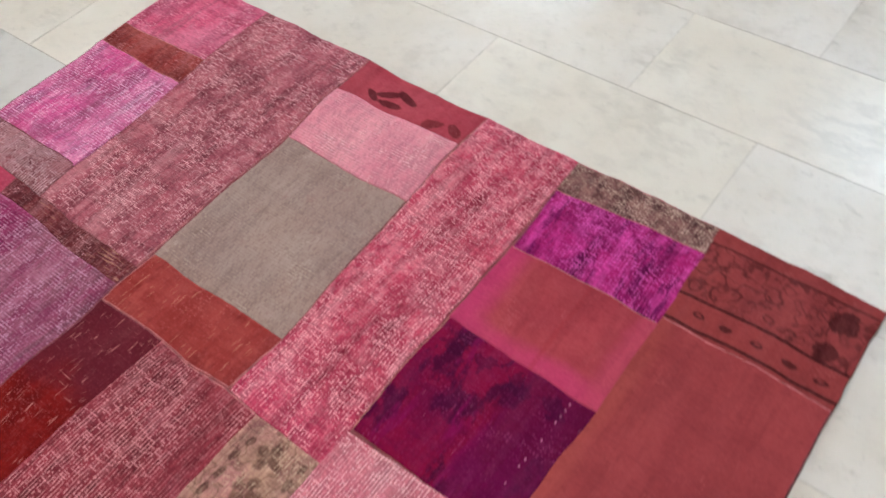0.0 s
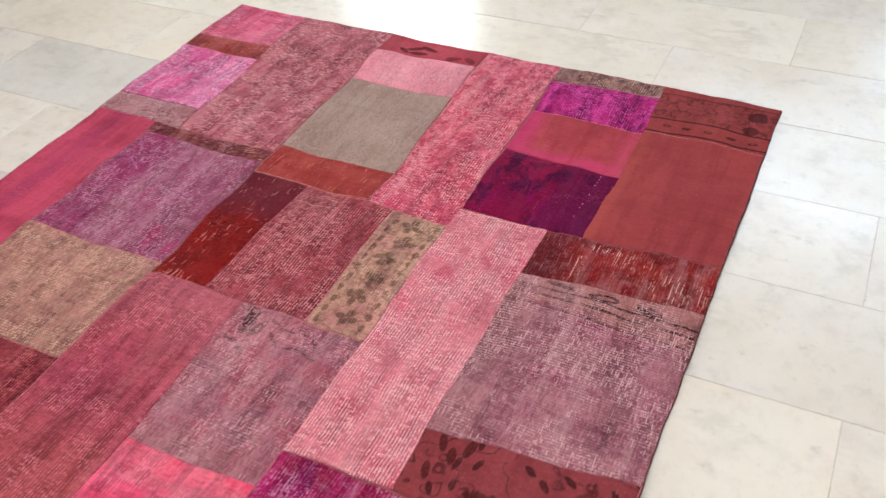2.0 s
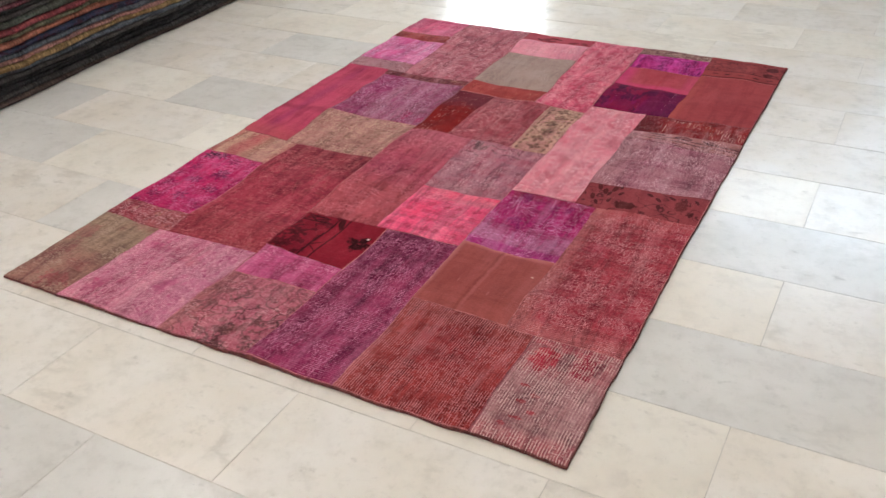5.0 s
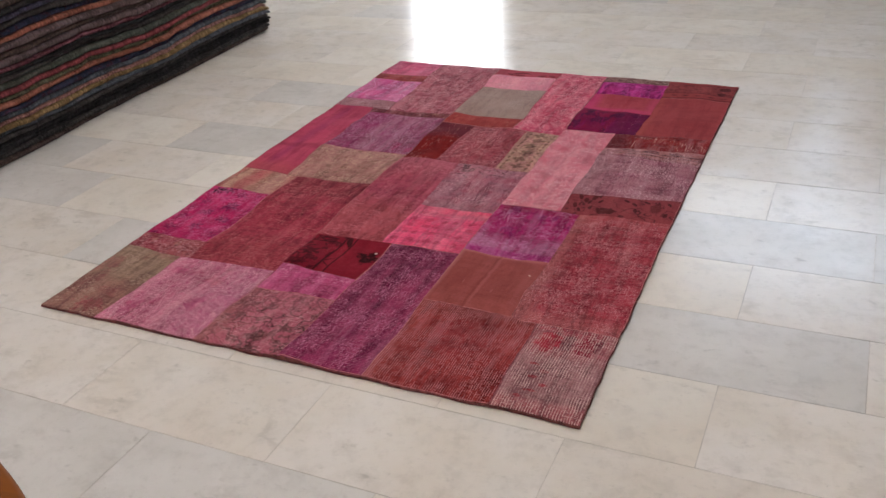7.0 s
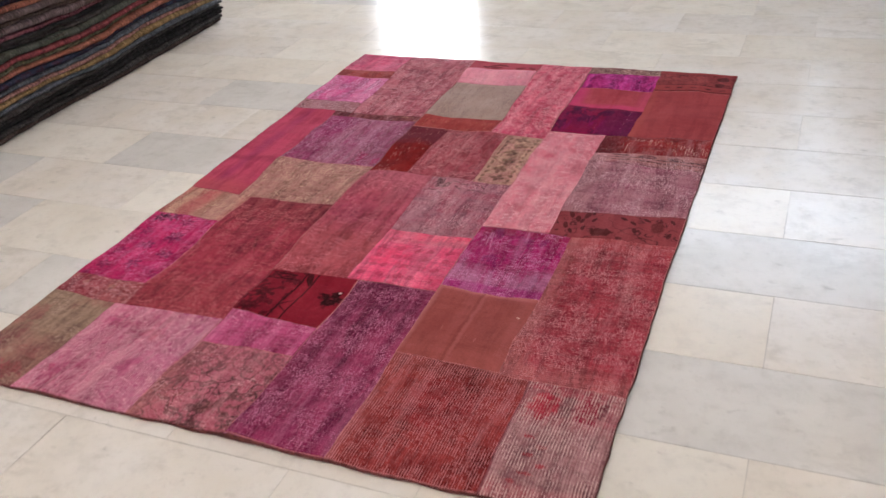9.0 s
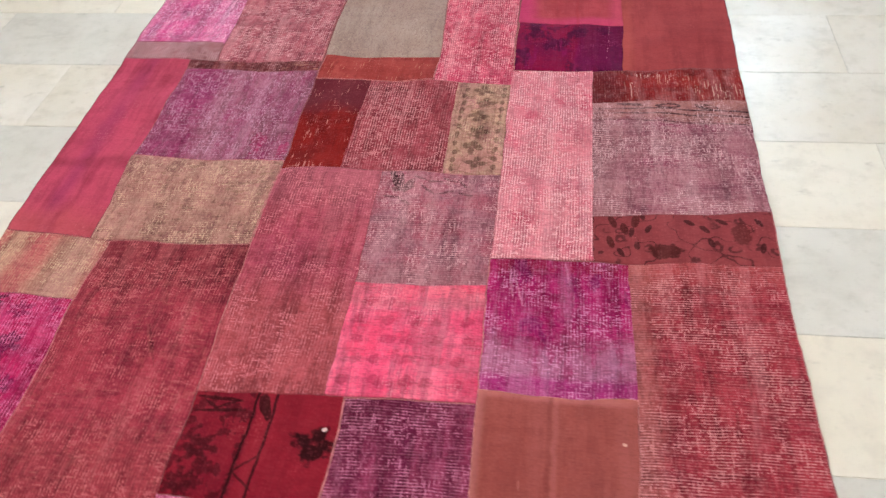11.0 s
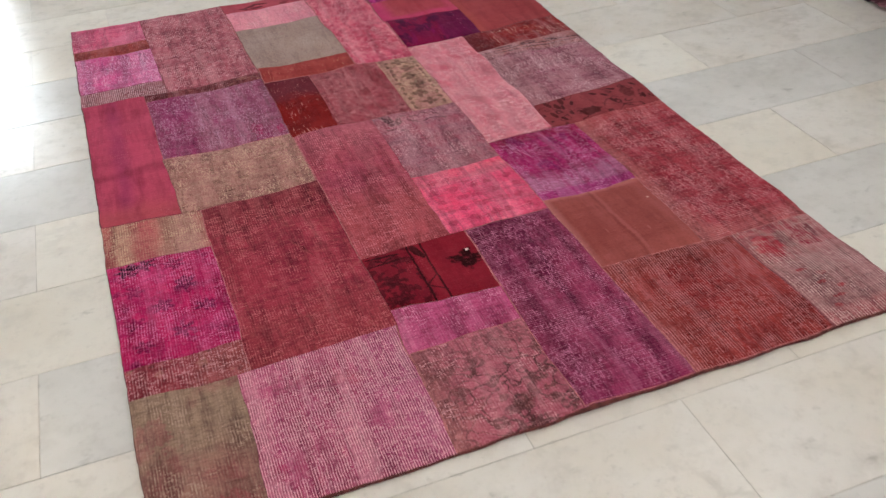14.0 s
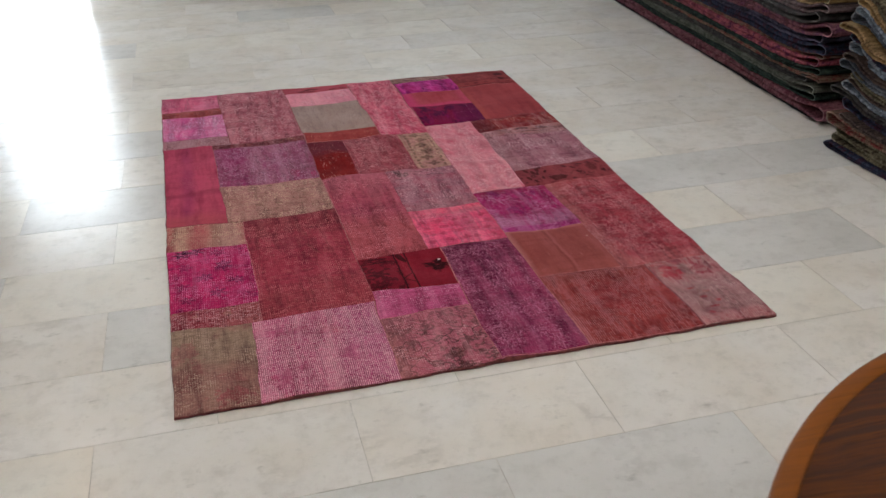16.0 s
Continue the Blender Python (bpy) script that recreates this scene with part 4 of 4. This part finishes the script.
for i, (x, y) in enumerate(loop):
    px, py = wobble(x, y)
    ox, oy = (x >= RW) - (x <= 0), (y >= RL) - (y <= 0)
    top = lie(x, y) - 0.0012
    ring = []
    for out, z in ((-0.003, top - 0.0004), (-0.0004, top - 0.0002), (0.0010, top * 0.72), (0.0014, top * 0.4), (0.001, 0.0008), (-0.003, 0.0008)):
        ring.append(bm.verts.new((px + ox * out, py + oy * out, z)))
    rings.append(ring)
for r0, r1 in zip(rings, rings[1:] + rings[:1]):
    for k in range(6):
        bm.faces.new((r0[k], r0[(k + 1) % 6], r1[(k + 1) % 6], r1[k]))
bmesh.ops.recalc_face_normals(bm, faces=bm.faces)
part("binding", bm, plain("rug_binding", lin(112, 58, 56), 0.95, 0.5, 60.0), rug, "dark red-brown sewn edge")


# ---- stacks of folded rugs ----
def pile(name, colour, second, pale, motif=None):
    g = Graph(name)
    p = g.co()
    c = g.mix(g.step(g.noise(p, 9.0, 4.0, 0.6), 0.4, 0.62), colour, second)
    if motif:
        c = g.mix(g.m("MULTIPLY", g.step(g.noise(g.v("MULTIPLY", p, (1.0, 1.0, 1.6)), 26.0, 3.0, 0.6), 0.5, 0.57), 0.85), c, motif)
    grain = g.noise(p, 190.0, 3.0, 0.6)
    c = g.mix(g.m("MULTIPLY", g.step(grain, 0.54, 0.72), 0.5), c, pale)
    c = g.mix(g.m("MULTIPLY", g.step(g.noise(p, 34.0, 5.0, 0.7), 0.52, 0.66), 0.6), c, pale)
    c = g.mix(g.m("MULTIPLY", g.step(g.noise(g.v("MULTIPLY", p, (1.0, 0.4, 1.0)), 60.0, 3.0, 0.6), 0.56, 0.64), 0.7), c, second)
    ticks = g.noise(g.v("MULTIPLY", p, (9.0, 150.0, 9.0)), 1.0, 3.0, 0.6)
    c = g.mix(g.step(ticks, 0.54, 0.64, 0, 0.45), c, pale)
    c = g.mix(g.step(ticks, 0.47, 0.36, 0, 0.5), c, (0.006, 0.005, 0.005, 1))
    c = g.mix(g.m("MULTIPLY", g.step(grain, 0.48, 0.3), 0.6), c, (0.004, 0.004, 0.004, 1))
    g.set(Base_Color=c, Roughness=0.97, Normal=g.bump(grain, 0.7, 0.004))
    g.bsdf.inputs["Specular IOR Level"].default_value = 0.1
    return g.mat


def tone(name, r, g, b, motif=None):
    a = lin(r, g, b, 1.7)
    mean = sum(a[:3]) / 3
    a = tuple(v * 0.66 + mean * 0.34 for v in a[:3]) + (1,)
    return pile(name, a, tuple(v * 0.6 for v in a[:3]) + (1,), tuple(min(1, v * 1.9 + 0.01) for v in a[:3]) + (1,), motif and lin(*motif))


TONES = {
    "brown": tone("pile_brown", 66, 50, 44), "charcoal": tone("pile_charcoal", 52, 48, 47), "black": tone("pile_black", 34, 31, 32),
    "mustard": tone("pile_mustard", 124, 92, 40), "salmon": tone("pile_salmon", 136, 84, 74), "slate": tone("pile_slate", 68, 72, 80),
    "navy": tone("pile_navy", 32, 36, 58, (62, 30, 40)), "orange": tone("pile_orange", 134, 66, 40), "olive": tone("pile_olive", 82, 74, 50, (58, 46, 38)),
    "red": tone("pile_red", 122, 34, 42), "moss": tone("pile_moss", 66, 68, 58), "mauve": tone("pile_mauve", 88, 68, 68),
    "plum": tone("pile_plum", 96, 44, 54, (78, 32, 44)), "green": tone("pile_green", 34, 48, 41, (24, 28, 28)), "coral": tone("pile_coral", 128, 36, 52, (72, 30, 62)),
    "violet": tone("pile_violet", 52, 47, 68, (40, 40, 48)), "pink": tone("pile_pink", 98, 46, 57, (84, 46, 70)), "blue": tone("pile_blue", 92, 104, 116, (62, 70, 84)),
    "tan": tone("pile_tan", 100, 70, 52, (112, 40, 44)),
}
SELVEDGE = {kind: plain("selvedge_" + kind, tuple(min(0.3, v * 1.6 + 0.03) for v in mat.node_tree.nodes["Mix"].inputs[6].default_value[:3]) + (1,), 0.95, 0.45, 25.0) for kind, mat in TONES.items()}
LABEL = {"mustard": "mustard yellow", "slate": "slate grey", "moss": "grey green", "green": "dark green", "olive": "olive brown", "plum": "maroon", "coral": "coral red", "blue": "blue grey", "black": "black", "tan": "orange tan"}


def long_fold(name, kind, length, depth, t, base, seed):
    """A rug folded lengthwise: a flat bundle whose rounded fold faces the room (+x side at 0), along y; base(y) is what it lies on."""
    bm = bmesh.new()
    ny, prof = 90, 9
    rows = []
    e0, e1 = 0.02 * n1(seed, 1.5), 0.02 * n1(seed, 4.5)
    for j in range(ny + 1):
        v = j / ny
        y = e0 + v * (length + e1 - e0)
        lo = base(y)
        th = t * (1 + 0.34 * n1(y * 2.2, seed, 7.0) + 0.16 * n1(y * 9, seed))
        out = 0.03 * n1(y * 1.4, seed, 2.0) + 0.008 * n1(y * 8, seed, 3.0) + 0.003 * n1(y * 40, seed, 5.0)
        endcap = min(1.0, min(v, 1 - v) * length / 0.012 + 0.8)
        row = []
        for k in range(prof):
            a = -math.pi / 2 + math.pi * k / (prof - 1)
            r = th / 2 * endcap
            row.append(bm.verts.new((out - th / 2 + th * 0.62 * math.cos(a), y, lo + th / 2 + r * math.sin(a) * (0.97 + 0.03 * n1(y * 40, k, seed)))))
        row.append(bm.verts.new((-depth, y, lo + th / 2 + th / 2 * endcap)))
        row.append(bm.verts.new((-depth, y, lo + th / 2 - th / 2 * endcap)))
        rows.append(row)
    n = prof + 2
    for r0, r1 in zip(rows, rows[1:]):
        for k in range(n):
            bm.faces.new((r0[k], r1[k], r1[(k + 1) % n], r0[(k + 1) % n]))
    bm.faces.new(rows[0]), bm.faces.new(rows[-1][::-1])
    bmesh.ops.recalc_face_normals(bm, faces=bm.faces)
    ob = part(name, bm, TONES[kind])
    tops = [max(q.co.z for q in ob.data.vertices[j * n:(j + 1) * n]) for j in range(ny + 1)]
    lines = lambda y: float(np.interp(y, [i / ny * length for i in range(ny + 1)], tops))
    return ob, lines


def heap(rows, group, place, length, depth, maker):
    """Layers of folded rugs, each lying on the one below."""
    base = lambda y: 0.001
    for i, (kind, t, *slid) in enumerate(rows):
        ob, base = maker("folded_rug", kind, length, depth, t, base, 3.7 * i + len(group))
        ob.matrix_basis = place @ pose(0, sum(slid), 0)
        word = LABEL.get(kind, kind)
        under = "lying on the marble floor" if i == 0 else "lying in a stack of rugs"
        tagged(ob, f"{word} wool rug, folded flat, {under}", "folded rug", group)


heap([("brown", .022), ("charcoal", .02), ("black", .024), ("black", .02), ("charcoal", .02), ("slate", .02), ("mustard", .026), ("salmon", .018), ("slate", .026),
      ("navy", .024), ("orange", .028), ("olive", .022), ("red", .024), ("moss", .034), ("charcoal", .022), ("black", .02), ("plum", .016), ("mauve", .034),
      ("brown", .022), ("mauve", .03), ("orange", .026), ("navy", .024), ("charcoal", .028), ("violet", .024), ("black", .026), ("brown", .03), ("slate", .026)],
     "rugs stacked by the wall", pose(-1.015, 0.52, 0, 0, 0, 3.0), 2.45, 0.95, long_fold)


def loop_fold(name, kind, length, depth, t, base, seed):
    """A rug folded across: two sheets joined by an open fold at y = 0, their edges showing towards -x; along +y."""
    bm = bmesh.new()
    e0 = 0.13 * n1(seed, 1.1) + 0.03
    out = 0.05 * n1(seed, 6.1)
    ny = 150
    start = e0 + 0.02
    thick = lambda y: t * (0.49 - 0.26 * math.exp(-((y - start) / 0.15) ** 2))
    line = [start + (length - 0.02) * (j / ny) ** 1.3 for j in range(ny, -1, -1)]
    bulge = t * max(0.0, 0.1 + 0.9 * n1(seed, 2.2))
    end = thick(start)
    centre = [(y, base(y) + thick(y) / 2, thick(y)) for y in line]
    r = (t - end + bulge) / 2
    b0 = base(start) + end / 2
    for k in range(1, 10):
        a = -math.pi / 2 - math.pi * k / 10
        drop = 0.25 * r * math.sin(math.pi * k / 10) * n1(seed, 8.8)
        centre.append((start + r * 1.5 * math.cos(a), b0 + r + r * math.sin(a) + drop, end))
    for y in reversed(line):
        swell = 0.15 * t * n1(y * 2.3, seed, 5.0) * min(1, (y - start) / 0.1)
        centre.append((y, base(y) + t - thick(y) / 2 + swell + bulge * math.exp(-((y - start) / 0.1) ** 2), thick(y)))
    rings = []
    for i, (y, z, th) in enumerate(centre):
        q0, q1 = centre[max(0, i - 1)], centre[min(len(centre) - 1, i + 1)]
        dy, dz = q1[0] - q0[0], q1[1] - q0[1]
        d = math.hypot(dy, dz) or 1
        ny_, nz_ = -dz / d, dy / d
        h = th / 2
        edge = out + 0.016 * n1(y * 3.0, seed, z * 8) + 0.007 * n1(y * 38, seed, z * 30) + 0.003 * n1(y * 90, seed, z * 60)
        soft = 0.008 + 0.004 * n1(y * 50, seed, 3.0)
        rings.append([bm.verts.new(q) for q in (
            (edge + soft, y + ny_ * h, z + nz_ * h), (edge, y + ny_ * h * 0.5, z + nz_ * h * 0.5), (edge, y - ny_ * h * 0.5, z - nz_ * h * 0.5), (edge + soft, y - ny_ * h, z - nz_ * h),
            (depth, y - ny_ * h, z - nz_ * h), (depth, y + ny_ * h, z + nz_ * h))])
    for i, (r0, r1) in enumerate(zip(rings, rings[1:])):
        bend = ny - 3 + 4 * n1(seed, 9.4) <= i <= ny + 11 + 6 * n1(seed, 5.3)
        for k in range(6):
            bm.faces.new((r0[k], r0[(k + 1) % 6], r1[(k + 1) % 6], r1[k])).material_index = int(k == 1 and bend)
    bm.faces.new(rings[0]), bm.faces.new(rings[-1][::-1])
    bmesh.ops.recalc_face_normals(bm, faces=bm.faces)
    ob = part(name, bm, TONES[kind])
    ob.data.materials.append(SELVEDGE[kind])
    upper = centre[-(ny + 1):]
    ys, zs = [q[0] for q in upper], [q[1] + q[2] / 2 for q in upper]
    return ob, lambda y: float(np.interp(y, ys, zs))


heap([("black", .012, -.01), ("plum", .05, -.07), ("green", .034, -.02), ("moss", .028), ("charcoal", .028, .04), ("tan", .014), ("green", .026, .01), ("coral", .044, .02), ("tan", .018), ("navy", .046), ("violet", .038, .03), ("pink", .046, -.03),
      ("charcoal", .04), ("mauve", .036), ("mustard", .034), ("brown", .04), ("pink", .04), ("navy", .04), ("mauve", .036)],
     "rugs stacked on the far side", pose(2.775, 1.345, 0, 0, 0, -3.6), 2.75, 0.75, loop_fold)
heap([("navy", .026, -.02), ("olive", .036), ("olive", .028, -.03), ("tan", .036, -.04), ("brown", .022), ("navy", .036), ("charcoal", .026, -.02), ("blue", .036), ("brown", .024), ("olive", .026), ("slate", .028, -.03), ("brown", .024),
      ("blue", .034, -.02), ("navy", .03), ("mustard", .026, -.02), ("slate", .034), ("blue", .03), ("mustard", .03), ("olive", .03)],
     "rugs in the near stack", pose(2.642, 1.09, 0) @ Matrix.Diagonal((1, -1, 1, 1)), 1.3, 0.75, loop_fold)


# ---- round table ----
def timber(name, light, dark, line, turn=0.0, rough=0.3):
    g = Graph(name)
    p = g.co()
    q = g.v("MULTIPLY", p, (1.6, 26.0, 6.0))
    wob = g.noise(p, 3.0, 3.0)
    fig = g.noise(g.v("ADD", q, g.join(0.0, g.m("MULTIPLY", wob, 3.0))), 3.2, 5.0, 0.65)
    c = g.mix(g.step(fig, 0.34, 0.66), dark, light)
    pores = g.step(g.noise(g.v("MULTIPLY", p, (9.0, 190.0, 60.0)), 1.0, 3.0), 0.56, 0.7)
    c = g.mix(g.m("MULTIPLY", pores, 0.55), c, line)
    return g.set(Base_Color=c, Roughness=g.step(fig, 0.3, 0.7, rough, rough + 0.12), Normal=g.bump(pores, 0.08, 0.001), **{"Specular IOR Level": 0.12})


TX, TY, TZ, TR = 1.186, -1.722, 0.76, 0.642
table = new("round_table")
tagged(table, "round brown wooden table with a lighter rim", "table")
veneer = timber("dark_veneer", lin(102, 54, 21), lin(66, 33, 13), lin(40, 20, 9), rough=0.6)
edging = timber("light_edging", lin(136, 76, 23), lin(124, 68, 20), lin(106, 56, 17), rough=0.45)
part("tabletop", lathe([(TR - 0.03, TZ - 0.032), (TR - 0.027, TZ - 0.03), (TR - 0.027, TZ - 0.0008)], 160), veneer, table, "dark brown wood veneer")
outline = ((TR - 0.0265, TZ - 0.001), (TR - 0.024, TZ), (TR - 0.006, TZ), (TR - 0.0015, TZ - 0.003), (TR, TZ - 0.009), (TR, TZ - 0.026), (TR - 0.003, TZ - 0.033), (TR - 0.0265, TZ - 0.034))
part("rim", hoop(outline, 160), edging, table, "lighter orange-brown wooden rim")
part("pedestal", lathe([(0.05, 0.06), (0.055, 0.1), (0.042, 0.25), (0.045, 0.6), (0.09, TZ - 0.036)], 40), edging, table)
part("base_plate", lathe([(0.30, 0.001), (0.30, 0.018), (0.26, 0.035), (0.06, 0.06)], 64), edging, table)
table.matrix_basis = pose(TX, TY, 0)

# ---- marble tiles, laid in running bond ----
TW, TD, JOINT = 0.6135, 0.3072, 0.0010
ROW0, EVEN, ODD = -0.041, 0.128, 0.4525


def tile_mesh(name, w, material):
    bm = bmesh.new()
    a, b, s = w / 2 - JOINT, TD / 2 - JOINT, 0.0010
    lo = [bm.verts.new(q) for q in ((-a, -b, -0.02), (a, -b, -0.02), (a, b, -0.02), (-a, b, -0.02))]
    mid = [bm.verts.new(q) for q in ((-a, -b, -0.0001), (a, -b, -0.0001), (a, b, -0.0001), (-a, b, -0.0001))]
    top = [bm.verts.new(q) for q in ((-a + s, -b + s, 0), (a - s, -b + s, 0), (a - s, b - s, 0), (-a + s, b - s, 0))]
    for r0, r1 in ((lo, mid), (mid, top)):
        for k in range(4):
            bm.faces.new((r0[k], r0[(k + 1) % 4], r1[(k + 1) % 4], r1[k]))
    bm.faces.new(top)
    mesh = bpy.data.meshes.new(name)
    bm.to_mesh(mesh)
    bm.free()
    mesh.materials.append(material)
    return mesh


TILES = {k: tile_mesh("tile_" + k, TW, mat) for k, mat in MARBLE.items()}
# tiles whose tone stands out: (row, number) to kind
SPECIAL = {(3, 3): "grey", (3, 4): "grey", (4, 0): "grey", (1, 0): "grey", (6, 0): "grey", (2, -1): "grey", (3, 0): "pale", (2, 3): "pale", (-1, 1): "cream", (-1, 2): "cream", (0, 4): "cream", (-2, 1): "grey", (-2, 2): "grey", (0, 0): "cream", (4, 4): "cream", (1, -1): "cream", (1, 3): "grey", (8, 4): "cream", (0, 1): "cream", (0, 2): "cream"}
dice = random.Random(11)
rest = []
for j in range(math.ceil((Y0 - ROW0) / TD) - 1, math.floor((Y1 - ROW0) / TD) + 1):
    off = EVEN if j % 2 == 0 else ODD
    for i in range(-6, 8):
        cx, cy = off - TW + (i + 0.5) * TW, ROW0 + (j + 0.5) * TD
        kind = SPECIAL.get((j, i), dice.choice(["cream"] * 9 + ["pale"] * 3 + ["grey"]))
        tilt = dice.gauss(0, 0.0009), dice.gauss(0, 0.0006)
        xa, xb = max(X0, cx - TW / 2), min(X1, cx + TW / 2)
        ya, yb = max(Y0, cy - TD / 2), min(Y1, cy + TD / 2)
        if xb - xa < 0.02 or yb - ya < 0.02:
            continue
        if xb - xa > TW - 0.001 and yb - ya > TD - 0.001 and -1.9 < cx < 3.6 and -1.3 < cy:
            tile = new("tile", TILES[kind])
            tile.parent = floor
            tile.matrix_basis = Matrix.Translation((cx, cy, -0.0004)) @ Euler((tilt[0], tilt[1], 0)).to_matrix().to_4x4()
        else:
            rest.append((xa, ya, xb, yb))
bm = bmesh.new()
for xa, ya, xb, yb in rest:
    box(bm, xa + JOINT, ya + JOINT, -0.02, xb - JOINT, yb - JOINT, -0.0004)
tagged(part("outer_tiles", bm, MARBLE["cream"], floor, smooth=False), kind="stuff")
